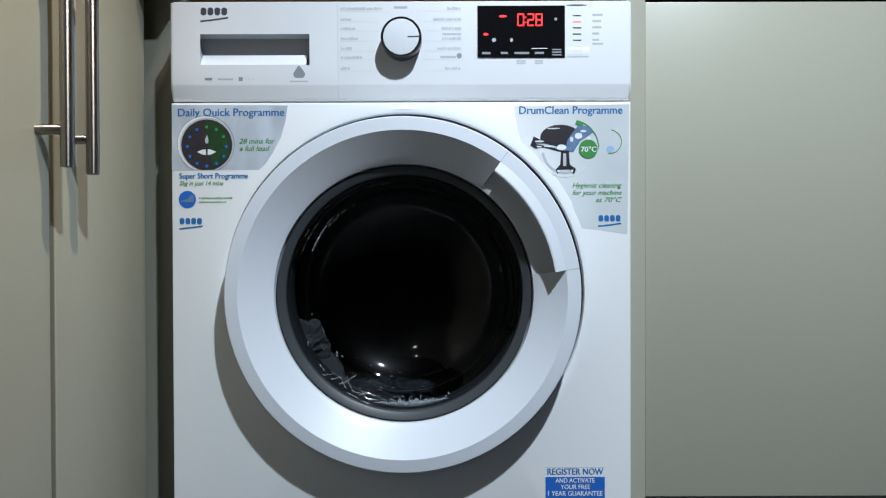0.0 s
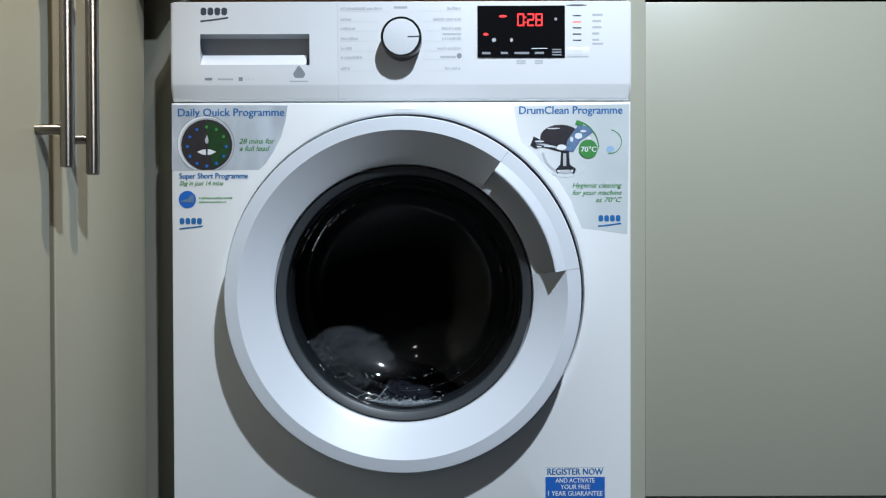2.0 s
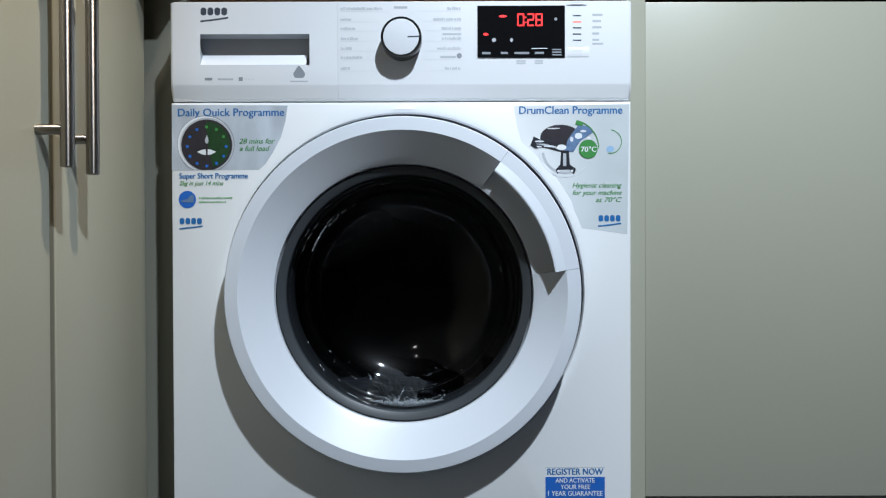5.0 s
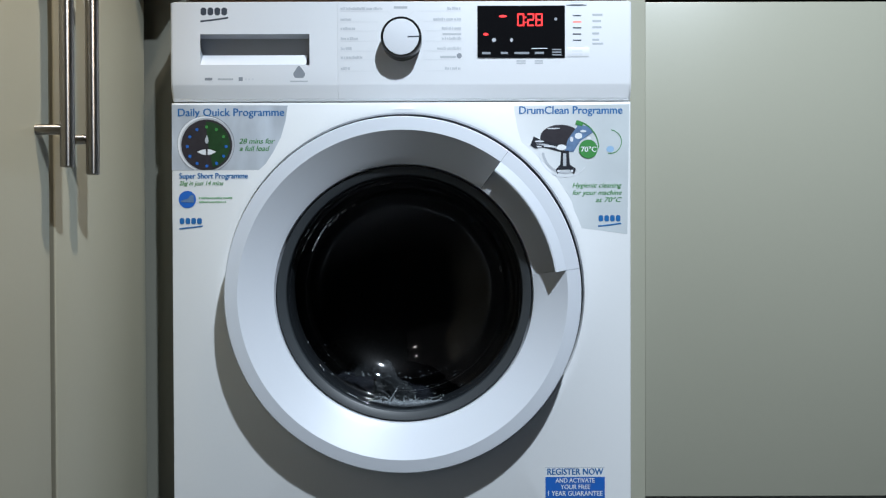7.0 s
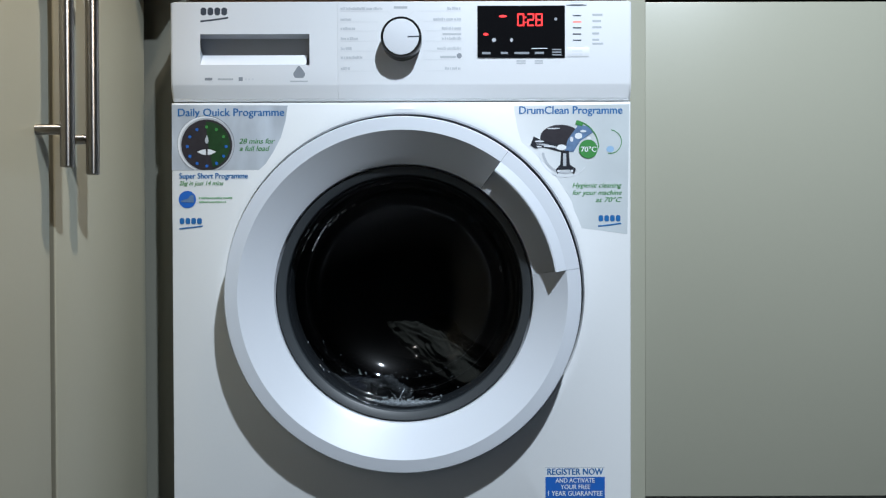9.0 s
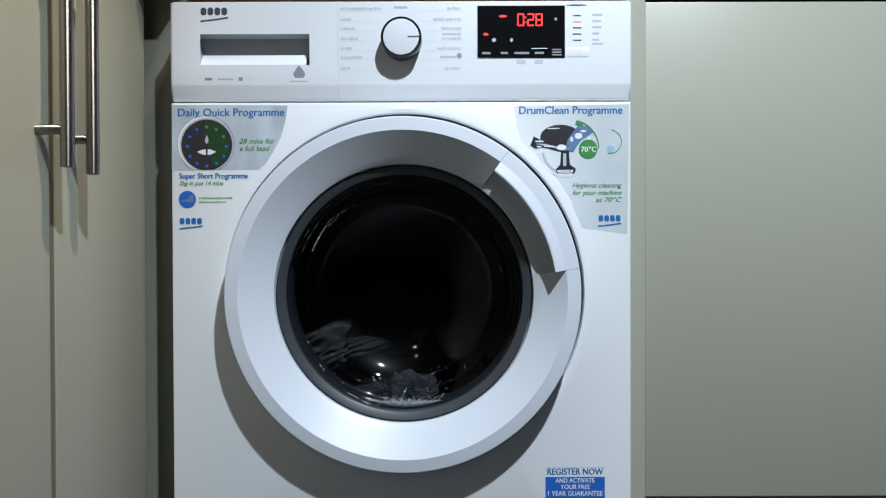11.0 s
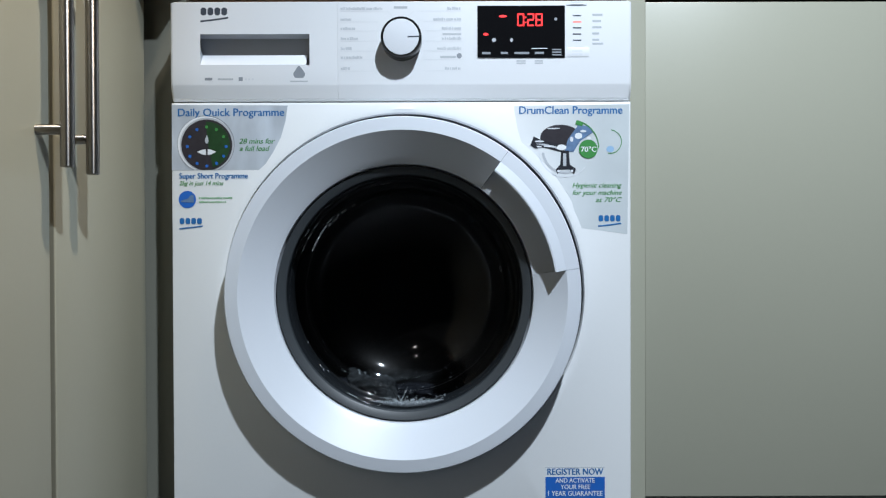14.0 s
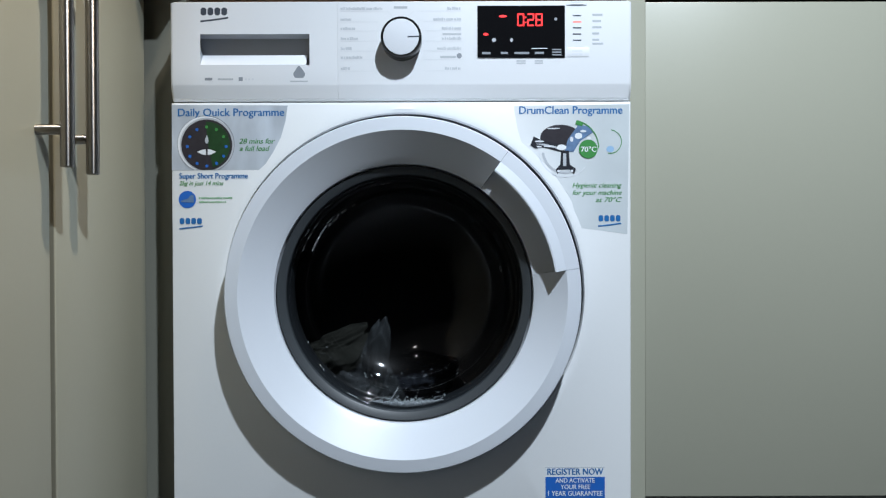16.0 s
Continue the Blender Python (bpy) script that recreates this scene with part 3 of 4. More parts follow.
    text("DrumClean Programme", 0.0990, 0.2325, 0.6978, 0.0098, Y2, BLUE, s3, bold=0.0006)
    ox, oz = 0.1585, 0.6489
    # picture of a drum and its three-armed spider
    mark(arc_band(ox, oz - 0.0036, 0.0270, 0.0300, 185, 300), Y2, GREY, s3, "drum_picture")
    mark(arc_band(ox, oz - 0.0036, 0.0330, 0.0345, 170, 320), Y2, PALEGREY, s3, "drum_picture")
    mark(oval(ox - 0.0059, oz + 0.0135, 0.0262, 0.0165), Y2 - 0.00008, PLUM, s3, "drum_picture", "dark picture of a drum")
    mark([(ox - 0.0450, oz + 0.0036), (ox - 0.0405, oz + 0.0149), (ox - 0.0306, oz + 0.0099), (ox - 0.0045, oz + 0.0045), (ox - 0.0045, oz - 0.0054), (ox - 0.0270, oz + 0.0005), (ox - 0.0387, oz - 0.0009)],
         Y3, PRINTBLACK, s3, "drum_picture")
    mark([(ox - 0.0387, oz + 0.0054), (ox - 0.0270, oz + 0.0054), (ox - 0.0072, oz + 0.0009), (ox - 0.0108, oz - 0.0009), (ox - 0.0288, oz + 0.0032)], Y3 - 0.0001, GREY, s3, "drum_picture")
    mark([(ox, oz - 0.0036), (ox + 0.0036, oz + 0.0108), (ox + 0.0180, oz + 0.0306), (ox + 0.0306, oz + 0.0270), (ox + 0.0360, oz + 0.0198), (ox + 0.0198, oz + 0.0090), (ox + 0.0108, oz - 0.0054)],
         Y3, SLATE, s3, "drum_picture")
    mark([(ox - 0.0050, oz - 0.0036), (ox + 0.0050, oz - 0.0036), (ox + 0.0062, oz - 0.0216), (ox + 0.0140, oz - 0.0270), (ox + 0.0117, oz - 0.0342), (ox + 0.0063, oz - 0.0279),
          (ox - 0.0063, oz - 0.0279), (ox - 0.0099, oz - 0.0342), (ox - 0.0121, oz - 0.0279), (ox - 0.0062, oz - 0.0216)], Y3, PRINTBLACK, s3, "drum_picture")
    mark(bar(ox - 0.0026, ox + 0.0016, oz - 0.0234, oz - 0.0072), Y3 - 0.0001, GREY, s3, "drum_picture")
    mark(oval(ox - 0.0045, oz + 0.0005, 0.0062, 0.0038, 16), Y4, WHITE, s3, "drum_picture")
    mark(oval(ox + 0.0175, oz + 0.0153, 0.0048, 0.0040, 16), Y4, WHITE, s3, "drum_picture")
    mark(oval(ox + 0.0306, oz + 0.0121, 0.0030, 0.0024, 16), Y4, WHITE, s3, "drum_picture")
    # bright glints on the metal of the arms
    for gx, gz, gw, gh in ((-0.0330, 0.0085, 0.0060, 0.0011), (-0.0200, 0.0020, 0.0075, 0.0009), (-0.0335, 0.0015, 0.0035, 0.0009), (0.0085, 0.0110, 0.0022, 0.0034),
                           (0.0235, 0.0215, 0.0040, 0.0016), (-0.0085, -0.0300, 0.0016, 0.0018), (0.0090, -0.0300, 0.0016, 0.0018), (-0.0150, 0.0250, 0.0090, 0.0008)):
        mark(oval(ox + gx, oz + gz, gw, gh, 14), Y4, PALEGREY, s3, "drum_glint")
    mark(arc_band(0.1659, 0.6488, 0.0355, 0.0368, 0, 78), Y3, GREEN, s3, "green_arc")
    mark([(0.1732, 0.6839), (0.1718, 0.6795), (0.1805, 0.6766), (0.1827, 0.6817)], Y4, GREEN, s3, "green_arc")
    mark(arc_band(0.2164, 0.6567, 0.0148, 0.0158, -98, 82), Y2, GREEN, s3, "green_arc")
    mark(oval(0.2171, 0.6472, 0.0050, 0.0042, 16), Y2, material("print_sky", (0.30, 0.48, 0.68), 0.4, bump=0), s3, "blue_drop")
    mark(oval(0.1885, 0.6473, 0.0121, n=40), Y4, GREEN, s3, "round_badge", "round green badge")
    text("70°C", 0.1790, 0.1988, 0.6469, 0.0066, Y5, WHITE, s3, bold=0.0004)
    text("Hygienic cleaning", 0.1680, 0.2317, 0.6005, 0.0060, Y2, GREEN, s3, shear=0.3, bold=0.0003)
    text("for your machine", 0.1680, 0.2317, 0.5909, 0.0060, Y2, GREEN, s3, shear=0.3, bold=0.0003)
    text("at 70°C", 0.1980, 0.2317, 0.5817, 0.0062, Y2, GREEN, s3, shear=0.3, bold=0.0003)
    logo(0.2016, 0.2313, 0.5535, 0.0100, Y2, BLUE, s3)

    Y1, Y2 = FRONT - 0.00015, FRONT - 0.0005
    s4 = part("sticker", sheet(bar(0.1321, 0.2100, 0.1743, 0.2344), Y1), WHITE, wm, "blue and white registration sticker")
    mark(bar(0.1324, 0.2096, 0.1750, 0.2211), Y1 - 0.0001, BRIGHTBLUE, s4, "blue_field")
    mark(bar(0.1324, 0.2096, 0.2333, 0.2340), Y1 - 0.0001, GREY, s4, "edge_line")
    text("REGISTER NOW", 0.1347, 0.2071, 0.2281, 0.0082, Y2, BLUE, s4, bold=0.0006)
    text("AND ACTIVATE", 0.1453, 0.1961, 0.2167, 0.0058, Y2 - 0.00008, WHITE, s4)
    text("YOUR FREE", 0.1519, 0.1902, 0.2082, 0.0058, Y2 - 0.00008, WHITE, s4)
    text("1 YEAR GUARANTEE", 0.1357, 0.2063, 0.1997, 0.0062, Y2 - 0.00008, WHITE, s4)


BOWL = ((0.1550, 0.892), (0.1465, 0.894), (0.1400, 0.896), (0.1345, 0.906), (0.1290, 0.926), (0.1215, 0.951), (0.1120, 0.971), (0.1030, 0.980), (0.0920, 0.985))


def behind_bowl(x, z):
    """Depth just behind the glass at a place (x, z) from the axis of the door."""
    r = math.hypot(x, z)
    for (r0, y0), (r1, y1) in zip(BOWL, BOWL[1:]):
        if r0 >= r >= r1:
            return y0 + (y1 - y0) * (r0 - r) / (r0 - r1)
    return 0.892 if r > 0.155 else 0.985


A_LOW, A_HIGH = 8.4, 53.6


def door(wm):
    """The porthole door: a silver funnel ring with a hooded grip, a dark inner rim and a deep glass bowl."""
    outer = [(0.2200, 0.886), (0.2218, 0.878), (0.2226, 0.860), (0.2226, 0.8440), (0.2221, 0.8424), (0.2210, 0.8416), (0.2062, 0.8398)]
    funnel = [(0.2050, 0.8397), (0.1942, 0.8470), (0.1843, 0.8537), (0.1745, 0.8603), (0.1675, 0.8650), (0.1661, 0.8662), (0.1650, 0.8790)]
    back = [(0.1625, 0.8920), (0.2000, 0.8920)]
    ring = part("door", revolve(outer + funnel + back, CX, CZ, A_HIGH, A_LOW + 360, 320, True), SILVER, wm, "silver-grey round porthole door with a darkened glass bowl", smooth=14)
    # grip hood with the finger hollow behind it
    hood = [(0.2050, 0.8397), (0.1925, 0.8352), (0.1907, 0.8356), (0.1902, 0.8369), (0.1910, 0.8384), (0.2005, 0.8420), (0.2045, 0.8450),
            (0.2062, 0.8510), (0.2038, 0.8556), (0.1960, 0.8588), (0.1800, 0.8612), (0.1710, 0.8640), (0.1661, 0.8662), (0.1650, 0.8790)]
    part("handle", revolve(outer + hood + back, CX, CZ, A_LOW + 0.12, A_HIGH - 0.12, 60, True), SILVER, ring, "hooded grip moulded into the ring", smooth=14)
    part("inner_rim", revolve([(0.1637, 0.8790), (0.1635, 0.8704), (0.1629, 0.8697), (0.1621, 0.8699), (0.1538, 0.8752), (0.1530, 0.8764), (0.1524, 0.8860)], CX, CZ), DARKGREY, ring, "dark grey inner rim of the porthole", smooth=22)
    def hollow(a, deep, y0, steps=26):
        return [(a * math.sin(k), y0 + deep * math.cos(k)) for k in (radians(82) * (1 - i / steps) for i in range(steps + 1))]
    curve = hollow(0.1350, 0.0665, 0.8990)
    lip = [(0.1526, 0.8800), (0.1514, 0.8780), (0.1498, 0.8789), (0.1475, 0.8836), (0.1450, 0.8862), (0.1420, 0.8860), (0.1395, 0.8872), (0.1375, 0.8905)]
    bowl = part("glass_bowl", revolve(lip + curve, CX, CZ), GLASS, ring, "deep glass bowl, tinted dark for the unlit drum", smooth=60)
    bowl.visible_shadow = False
    # the far face of the thick glass gives a second, weaker reflection
    wall = [p for p in hollow(0.1500, 0.0700, 0.9030) if p[0] < 0.1370]
    far_face = part("glass_back", revolve(wall, CX, CZ), CLEAR, ring, "far face of the thick glass bowl", smooth=60)
    far_face.visible_shadow = False
    # a thin soapy film, added to lay a hazy sheen inside the bowl
    sheen_layer = part("sheen_film", revolve([(0.1440, 0.8845), (0.1405, 0.8862), (0.1370, 0.8900)] + [(max(r - 0.001, 0.0), y - 0.001) for r, y in curve], CX, CZ), FILM, ring, "added soapy film that hazes the glass with a broad sheen", smooth=60)
    sheen_layer.visible_shadow = False
    # glossy beads added along the lip of the bowl to make the lamp's glints
    bm, rng = bmesh.new(), random.Random(3)
    beads = [(a, 0.1345 + rng.uniform(-0.0012, 0.0012), rng.uniform(0.0015, 0.0060)) for a in (121, 127, 131, 134, 138, 141, 144, 147, 150, 154)]
    beads += [(a, 0.1440 + rng.uniform(-0.001, 0.001), rng.uniform(0.0015, 0.0045)) for a in (60, 66, 69, 98, 143, 149, 156)]
    beads += [(16, 0.1235, 0.0075), (13, 0.1310, 0.0045), (11, 0.1240, 0.0012), (52, 0.1480, 0.0020), (72, 0.1500, 0.0060), (101, 0.1450, 0.0030), (106, 0.1450, 0.0030),
              (116, 0.1430, 0.0030), (136, 0.1370, 0.0065), (140, 0.1390, 0.0014), (148, 0.1490, 0.0060), (207, 0.1420, 0.0012), (222, 0.1460, 0.0060), (243, 0.1505, 0.0100)]
    for a, rad, ln in beads:
        x, z = rad * math.cos(radians(a)), rad * math.sin(radians(a))
        y = behind_bowl(x, z) - 0.0085
        m = Matrix.Translation((CX + x, y, CZ + z)) @ Matrix.Rotation(-radians(a + 90), 4, "Y") @ Matrix.Diagonal((ln, 0.0010, rng.uniform(0.0007, 0.0012), 1))
        bmesh.ops.create_icosphere(bm, subdivisions=2, radius=1.0, matrix=m)
    beads_ob = part("glint_beads", bm, BEAD, ring, "added glossy beads that give the glass its lamp glints", smooth=180)
    beads_ob.visible_shadow = False
    tagged(beads_ob, kind="stuff")


def drum(wm):
    part("door_seal", revolve([(0.1700, 0.935), (0.1660, 0.905), (0.1590, 0.900), (0.1540, 0.905), (0.1530, 0.925), (0.1570, 0.950), (0.1640, 0.960), (0.1700, 0.965)], CX, CZ, steps=120), RUBBER, wm, "grey rubber door seal", smooth=60)
    bm = revolve([(0.1660, 0.962), (0.2000, 0.966), (0.2380, 0.975), (0.2420, 0.985), (0.2420, 1.290), (0.2300, 1.300), (0.0, 1.305)], CX, CZ, steps=120)
    d = part("drum", bm, STEEL, wm, "dark steel drum turning inside", origin=(CX, 1.1, CZ), smooth=40)
    for i in range(3):
        a = radians(90 + 120 * i)
        bm = bmesh.new()
        for v0, v1 in (((-0.035, 0.2425), (0.0, 0.190)), ((0.0, 0.190), (0.035, 0.2425))):
            q = []
            for y in (0.99, 1.28):
                for t, r in (v0, v1):
                    q.append(bm.verts.new((CX + r * math.cos(a) - t * math.sin(a), y, CZ + r * math.sin(a) + t * math.cos(a))))
            bm.faces.new((q[0], q[1], q[3], q[2]))
        part("lifter", bm, STEEL, d)
    turning.append(d)


turning = []


# ---- laundry and suds behind the glass ----
def garment(name, label, mat, size, seed, thick=0.35):
    """A wet crumpled cloth: a lump folded by noise."""
    bm = bmesh.new()
    bmesh.ops.create_icosphere(bm, subdivisions=6, radius=1.0)
    off = Vector((seed * 7.3, seed * 3.1, seed * 1.7))
    for v in bm.verts:
        p = v.co.normalized()
        q = p + Vector((noise.noise(p * 1.3 + off), noise.noise(p * 1.3 - off), noise.noise(p * 1.3 + off * 2))) * 0.55
        ridge = 1 - abs(noise.noise(Vector((q.x * 4.2, q.y * 4.2, q.z * 1.6)) + off)) * 2.2
        fine = 1 - abs(noise.noise(Vector((q.x * 9.0, q.y * 9.0, q.z * 4.0)) - off)) * 2.0
        k = 0.80 + noise.noise(p * 1.4 + off) * 0.50 + ridge * 0.12 + fine * 0.03
        v.co = Vector((p.x * size[0] * k, p.y * size[1] * k, p.z * size[2] * k))
    ob = part(name, bm, mat, None, smooth=180)
    return tagged(ob, label, "laundry", "laundry in the drum")


def suds():
    """Foam lying along the foot of the bowl and drops thrown on the glass, each a rigid piece that slides round the bowl."""
    made = []
    rng = random.Random(5)
    hub = Vector((CX, 0.9, CZ))
    bm = bmesh.new()
    # a flat ragged bank of froth along the lip, swelling a little towards its middle
    rows = []
    for i in range(121):
        u = i / 60 - 1
        a = radians(-90 + 19 * u)
        tall = (1 - u * u) * (0.0075 + 0.0060 * noise.noise(Vector((i * 0.11, 2.0, 0))) + 0.0045 * noise.noise(Vector((i * 0.43, 7.0, 0)))) + 0.0006
        row = []
        for k in range(13):
            rad = 0.1512 - tall * k / 12
            x, z = rad * math.cos(a), rad * math.sin(a)
            row.append(bm.verts.new(hub + Vector((x, behind_bowl(x, z) - 0.8995 - 0.0014 * math.sin(math.pi * k / 12), z))))
        rows.append(row)
    for p, q in zip(rows, rows[1:]):
        for k in range(12):
            bm.faces.new((p[k], q[k], q[k + 1], p[k + 1]))
    for i in range(24):
        a = radians(-90 + max(-20, min(20, rng.gauss(0, 9))))
        r = 0.1490 - abs(rng.gauss(0, 0.0050))
        x, z = r * math.cos(a), r * math.sin(a)
        m = Matrix.Translation(hub + Vector((x, behind_bowl(x, z) - 0.899, z))) @ Matrix.Rotation(rng.gauss(0, 0.6), 4, "Y") @ Matrix.Diagonal((rng.uniform(0.0008, 0.0030), 0.0005, rng.uniform(0.0005, 0.0011), 1))
        bmesh.ops.create_icosphere(bm, subdivisions=2, radius=1.0, matrix=m)
    made.append(tagged(part("foam", bm, FOAM, None, origin=hub, smooth=180), "white soap foam along the foot of the glass", "foam", "soap suds"))
    for k in range(3):
        bm = bmesh.new()
        bx, bz = (0.002, -0.012, 0.012)[k], -0.1490
        if k < 2:
            # a fan of wet branches, each a tapering chain of drops that runs up the glass
            for i in range((5, 4)[k]):
                a = radians(rng.choice((rng.uniform(15, 62), rng.uniform(118, 165))))
                length, x, z, w = rng.uniform(0.010, 0.030), bx + rng.gauss(0, 0.014), bz, rng.uniform(0.0006, 0.0016)
                n = int(length / 0.0016)
                for q in range(n):
                    a += rng.gauss(0, 0.10)
                    x, z = x + 0.0016 * math.cos(a) * 1.2, z + 0.0016 * math.sin(a)
                    if rng.random() < 0.18 * q / n:
                        continue
                    t = w * (1 - 0.75 * q / n) * rng.uniform(0.7, 1.2)
                    m = Matrix.Translation(hub + Vector((x, behind_bowl(x, z) - 0.898, z))) @ Matrix.Rotation(-a, 4, "Y") @ Matrix.Diagonal((0.0024, 0.0004, t, 1))
                    bmesh.ops.create_icosphere(bm, subdivisions=1, radius=1.0, matrix=m)
        else:
            for i in range(46):
                a = radians(rng.choice((rng.uniform(-145, -52), rng.gauss(-86, 13))))
                rad = 0.1460 - abs(rng.gauss(0, 0.015))
                x, z = rad * math.cos(a), rad * math.sin(a)
                m = Matrix.Translation(hub + Vector((x, behind_bowl(x, z) - 0.898, z))) @ Matrix.Rotation(-a + 1.57 + rng.gauss(0, 0.4), 4, "Y") @ Matrix.Diagonal(
                    (rng.uniform(0.0006, 0.0026), 0.0004, rng.uniform(0.0004, 0.0009), 1))
                bmesh.ops.create_icosphere(bm, subdivisions=1, radius=1.0, matrix=m)
        for v in bm.verts:
            v.co += Vector((noise.noise(v.co * 300), 0, noise.noise(v.co * 300 + Vector((5, 5, 5))))) * 0.0012
        made.append(tagged(part("splash", bm, FOAM, None, origin=hub, smooth=180), "streaks and drops of soapy water on the glass", "splash", "soap suds"))
    return made


room()
left_cabinet()
right_cabinet()
worktop()
washing_machine()
pale = garment("wet_shirt", "crumpled pale cotton shirt tumbling in the drum, darkened for the drum's shade", CLOTH_PALE_SHADED, (0.058, 0.042, 0.108), 1)
small = garment("wet_vest", "crumpled white cotton vest low in the drum, darkened for its shade", CLOTH_PALE_SHADED, (0.045, 0.022, 0.040), 2)
olive = garment("wet_trousers", "olive cotton trousers folded in the drum", CLOTH_OLIVE, (0.040, 0.034, 0.090), 3)
green = garment("wet_towel", "dull green towel low in the drum", CLOTH_GREEN, (0.040, 0.03, 0.030), 4)
navy = garment("wet_jumper", "dark navy jumper lying in the drum", CLOTH_NAVY, (0.120, 0.07, 0.050), 5)
FOAM_BITS = suds()


pink = garment("wet_sock", "dark pink cotton sock among the suds", CLOTH_PINK, (0.018, 0.014, 0.014), 6)


def motions():
    DC = Vector((CX - MX, 1.1 - MY, CZ))
    # the drum turns clockwise, and the laundry rides up one side and falls across
    walk(turning[0], [(i * 0.25, pose(DC.x, DC.y, DC.z, 0, 55 * i, 0)) for i in range(65)])

    def tumble(ob, places, spin, lean=120):
        # the cloth keeps close behind the hollow of the glass
        walk(ob, [(t, pose(x, y - 0.010 - 0.012 * (math.hypot(x - CX, z - CZ) / 0.13) ** 2, z, 15 * math.sin(1.3 * t), spin * 60 * t + lean, 20 * math.sin(0.7 * t))) for t, x, y, z in places])

    tumble(pale, [
        (0.0, -0.195, 1.036, 0.302), (0.2, -0.204, 1.036, 0.370), (0.4, -0.198, 1.036, 0.341), (0.5, -0.194, 1.036, 0.341), (0.7, -0.168, 1.036, 0.337), (0.9, -0.078, 1.120, 0.536),
        (1.1, -0.023, 1.100, 0.334), (1.25, -0.168, 1.036, 0.324), (1.4, -0.190, 1.036, 0.341), (1.6, -0.194, 1.036, 0.354), (1.8, -0.128, 1.062, 0.447), (2.0, -0.173, 1.036, 0.332),
        (2.3, -0.146, 1.060, 0.297), (2.5, -0.194, 1.036, 0.345), (2.8, -0.084, 1.062, 0.403), (3.0, -0.023, 1.120, 0.311), (3.5, -0.135, 1.120, 0.284), (3.8, -0.151, 1.100, 0.389),
        (4.0, -0.055, 1.088, 0.440), (4.2, -0.023, 1.100, 0.325), (4.6, -0.170, 1.100, 0.334), (5.0, -0.134, 1.120, 0.527), (5.2, -0.022, 1.080, 0.409), (5.6, -0.133, 1.100, 0.288),
        (6.0, -0.181, 1.060, 0.377), (6.5, -0.164, 1.060, 0.306), (7.0, -0.130, 1.150, 0.277), (7.3, -0.197, 1.100, 0.371), (7.5, -0.119, 1.062, 0.452), (7.7, -0.004, 1.100, 0.389),
        (8.0, -0.082, 1.150, 0.277), (8.5, -0.120, 1.150, 0.277), (9.0, -0.177, 1.150, 0.277), (9.4, -0.181, 1.120, 0.443), (9.7, -0.059, 1.100, 0.481), (10.0, -0.013, 1.080, 0.337),
        (10.5, -0.126, 1.120, 0.284), (10.9, -0.184, 1.080, 0.356), (11.3, -0.172, 1.120, 0.424), (11.5, -0.106, 1.120, 0.503), (11.8, -0.004, 1.120, 0.349), (12.0, -0.017, 1.036, 0.306),
        (12.2, -0.079, 1.120, 0.283), (12.5, -0.132, 1.100, 0.527), (12.8, -0.023, 1.140, 0.422), (13.0, -0.042, 1.130, 0.442), (13.3, -0.177, 1.150, 0.325), (13.5, -0.088, 1.120, 0.508),
        (13.8, -0.041, 1.100, 0.444), (14.1, -0.102, 1.160, 0.275), (15.0, -0.121, 1.160, 0.275), (15.2, -0.182, 1.120, 0.406), (15.35, -0.120, 1.070, 0.500), (15.5, -0.060, 1.020, 0.462),
        (15.6, 0.005, 1.050, 0.360), (15.8, -0.060, 1.036, 0.302), (16.0, -0.119, 1.060, 0.297)], 1, 138)
    tumble(olive, [
        (0.0, -0.102, 1.160, 0.275), (0.7, -0.140, 1.160, 0.459), (0.9, -0.040, 1.080, 0.526), (1.0, 0.040, 1.060, 0.411), (1.2, -0.023, 1.120, 0.293), (1.8, -0.193, 1.080, 0.374),
        (2.1, -0.092, 1.160, 0.275), (2.6, -0.178, 1.160, 0.479), (2.8, -0.043, 1.034, 0.380), (3.1, -0.102, 1.160, 0.275), (3.7, -0.172, 1.120, 0.368), (4.0, -0.033, 1.140, 0.327),
        (4.3, -0.092, 1.160, 0.275), (4.9, -0.194, 1.140, 0.403), (5.3, -0.078, 1.120, 0.508), (5.6, 0.005, 1.100, 0.370), (6.0, -0.092, 1.160, 0.275), (7.0, -0.189, 1.160, 0.324),
        (7.3, -0.172, 1.120, 0.518), (7.5, -0.073, 1.035, 0.397), (7.7, 0.018, 1.034, 0.401), (8.0, -0.033, 1.140, 0.279), (8.25, -0.186, 1.150, 0.421), (8.5, -0.008, 1.034, 0.406),
        (8.7, -0.062, 1.140, 0.279), (9.0, 0.005, 1.035, 0.367), (9.3, -0.082, 1.160, 0.275), (10.2, -0.185, 1.140, 0.403), (10.5, -0.051, 1.120, 0.489), (10.8, 0.005, 1.100, 0.352),
        (11.3, -0.092, 1.160, 0.275), (12.8, -0.140, 1.160, 0.275), (13.2, -0.175, 1.140, 0.441), (13.5, 0.012, 1.030, 0.480), (13.8, -0.062, 1.140, 0.289), (14.4, -0.138, 1.140, 0.279),
        (14.7, -0.087, 1.100, 0.334), (15.0, -0.186, 1.056, 0.352), (15.2, -0.196, 1.062, 0.366), (15.4, -0.190, 1.060, 0.356), (15.6, -0.192, 1.060, 0.350), (16.0, -0.176, 1.056, 0.350)], -1)
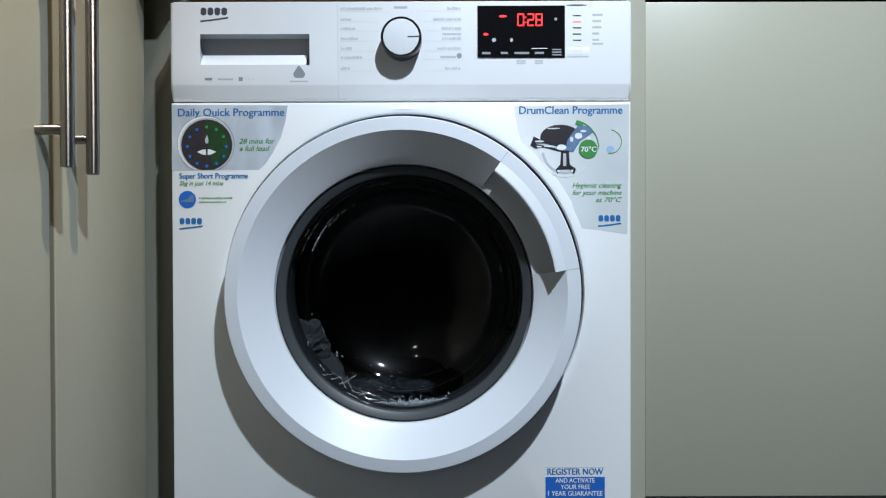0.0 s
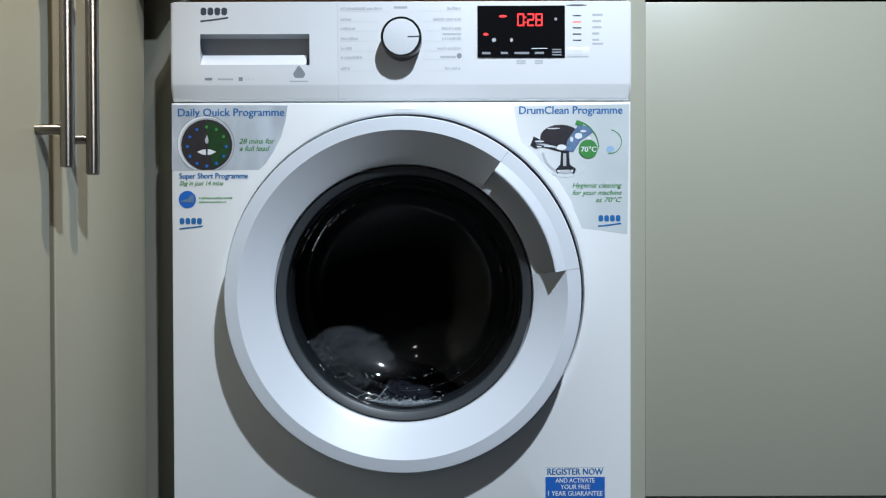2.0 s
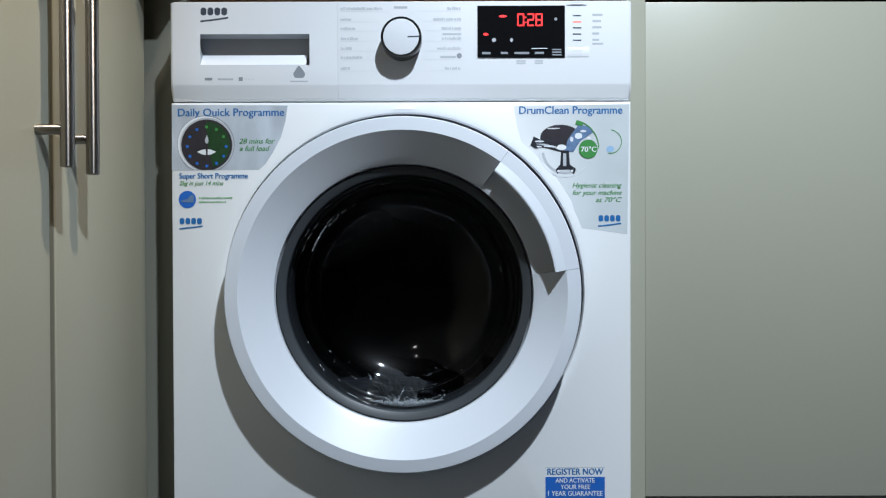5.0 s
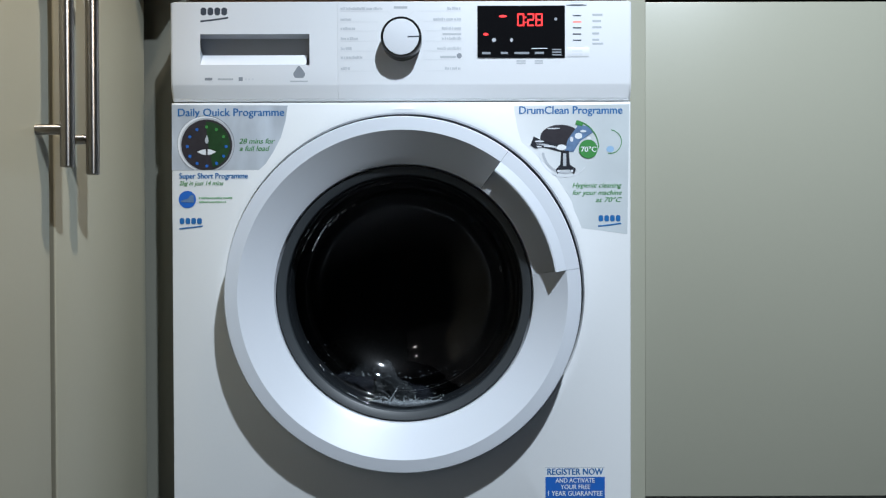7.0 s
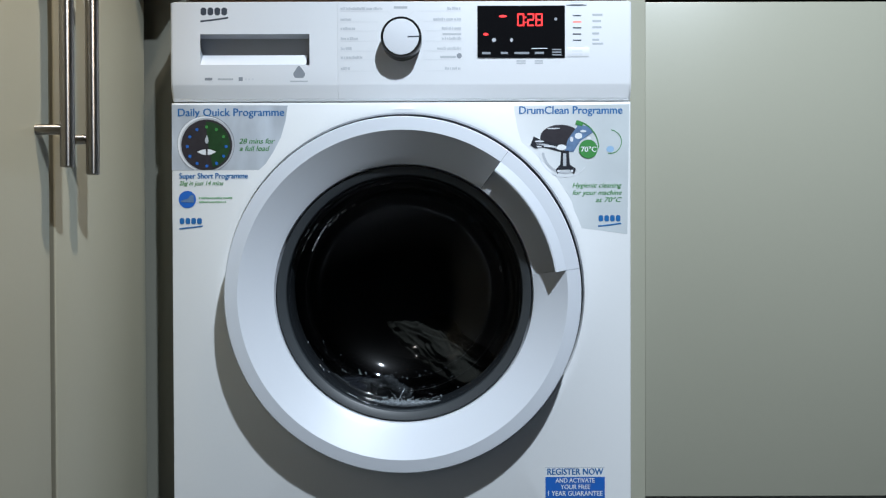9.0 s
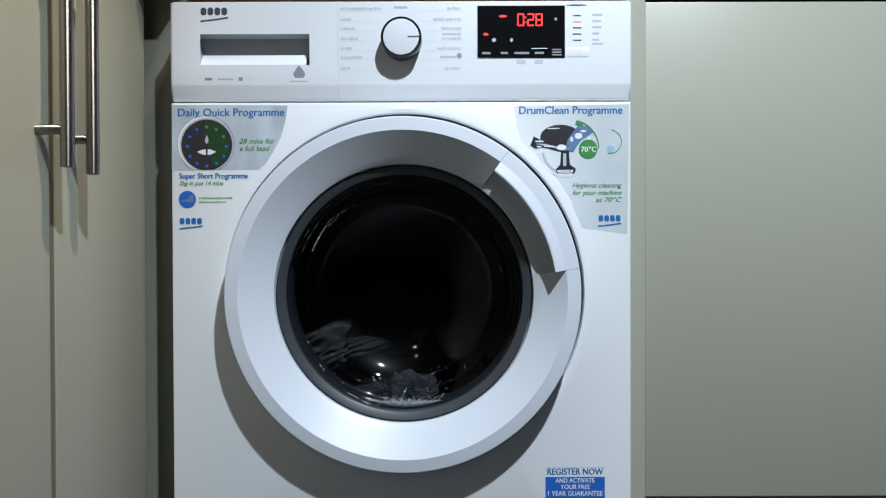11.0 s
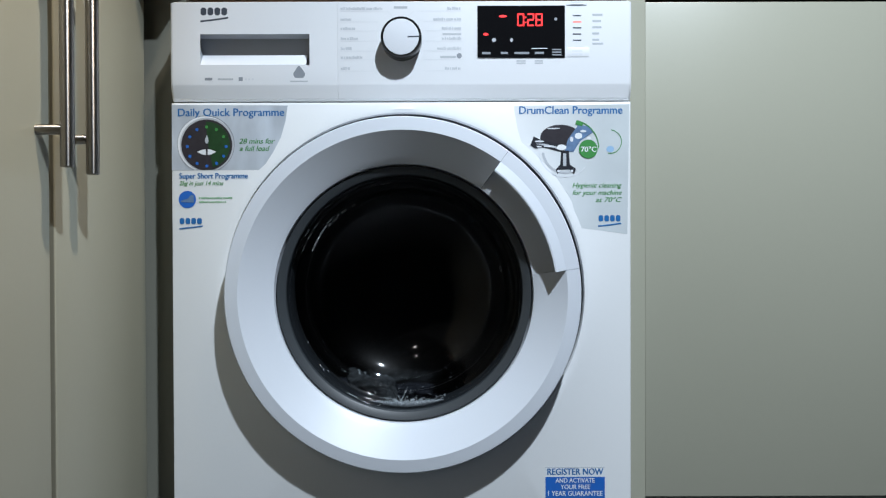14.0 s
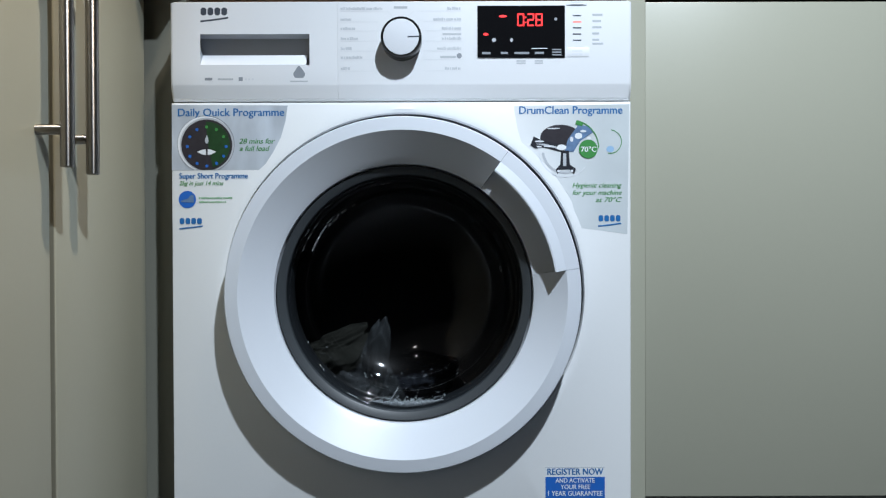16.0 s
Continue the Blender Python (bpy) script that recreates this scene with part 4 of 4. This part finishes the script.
    tumble(small, [
        (0.0, -0.208, 1.020, 0.382), (0.2, -0.202, 1.008, 0.371), (0.4, -0.189, 1.008, 0.338), (0.6, -0.164, 1.008, 0.333), (0.9, -0.128, 1.060, 0.297), (1.2, -0.164, 1.008, 0.333),
        (1.5, -0.155, 1.008, 0.333), (1.8, -0.206, 1.008, 0.384), (2.0, -0.155, 1.008, 0.329), (2.5, -0.126, 1.040, 0.310), (4.0, -0.076, 1.080, 0.292), (8.0, -0.087, 1.100, 0.288),
        (12.0, -0.040, 1.060, 0.296), (14.9, -0.133, 1.100, 0.288), (15.1, -0.128, 1.060, 0.341), (15.6, -0.076, 1.080, 0.383), (16.0, -0.128, 1.060, 0.332)], 1)
    tumble(green, [(0.0, -0.100, 1.140, 0.279), (3.8, -0.135, 1.120, 0.349), (4.0, -0.076, 1.080, 0.373), (4.3, -0.081, 1.140, 0.279), (14.0, -0.060, 1.145, 0.279),
                   (14.5, -0.081, 1.140, 0.279), (15.1, -0.159, 1.030, 0.346), (15.2, -0.166, 1.010, 0.365), (15.35, -0.148, 1.080, 0.320), (15.6, -0.100, 1.140, 0.279), (16.0, -0.100, 1.140, 0.279)], 1)
    walk(navy, [(i * 0.5, pose(-0.089, 1.120, 0.284, 0, 14 * math.sin(i * 1.9), 0)) for i in range(33)])
    tumble(pink, [(0.0, -0.081, 1.140, 0.279), (10.9, -0.090, 1.140, 0.279), (11.3, -0.121, 1.000, 0.311), (11.5, -0.193, 1.030, 0.346), (11.9, -0.100, 1.140, 0.279), (12.8, -0.089, 1.120, 0.284),
                  (13.0, -0.140, 1.020, 0.323), (13.3, -0.090, 1.140, 0.279), (16.0, -0.090, 1.140, 0.279)], 1)
    # suds slide to and fro round the foot of the bowl
    rng = random.Random(11)
    for n, ob in enumerate(FOAM_BITS):
        rows = []
        for i in range(65):
            t = i * 0.25
            swing = rng.uniform(-1, 1) * (1.0, 2.0, 3.0, 7.0)[n]
            rest = 3.0 if n == 0 and t < 2 else (-26.0 + 10 * t if n and t < 2.25 else 0.0)
            rows.append((t, pose(CX, 0.9, CZ, 0, -swing - rest if n else swing - rest, 0)))
        walk(ob, rows)


motions()
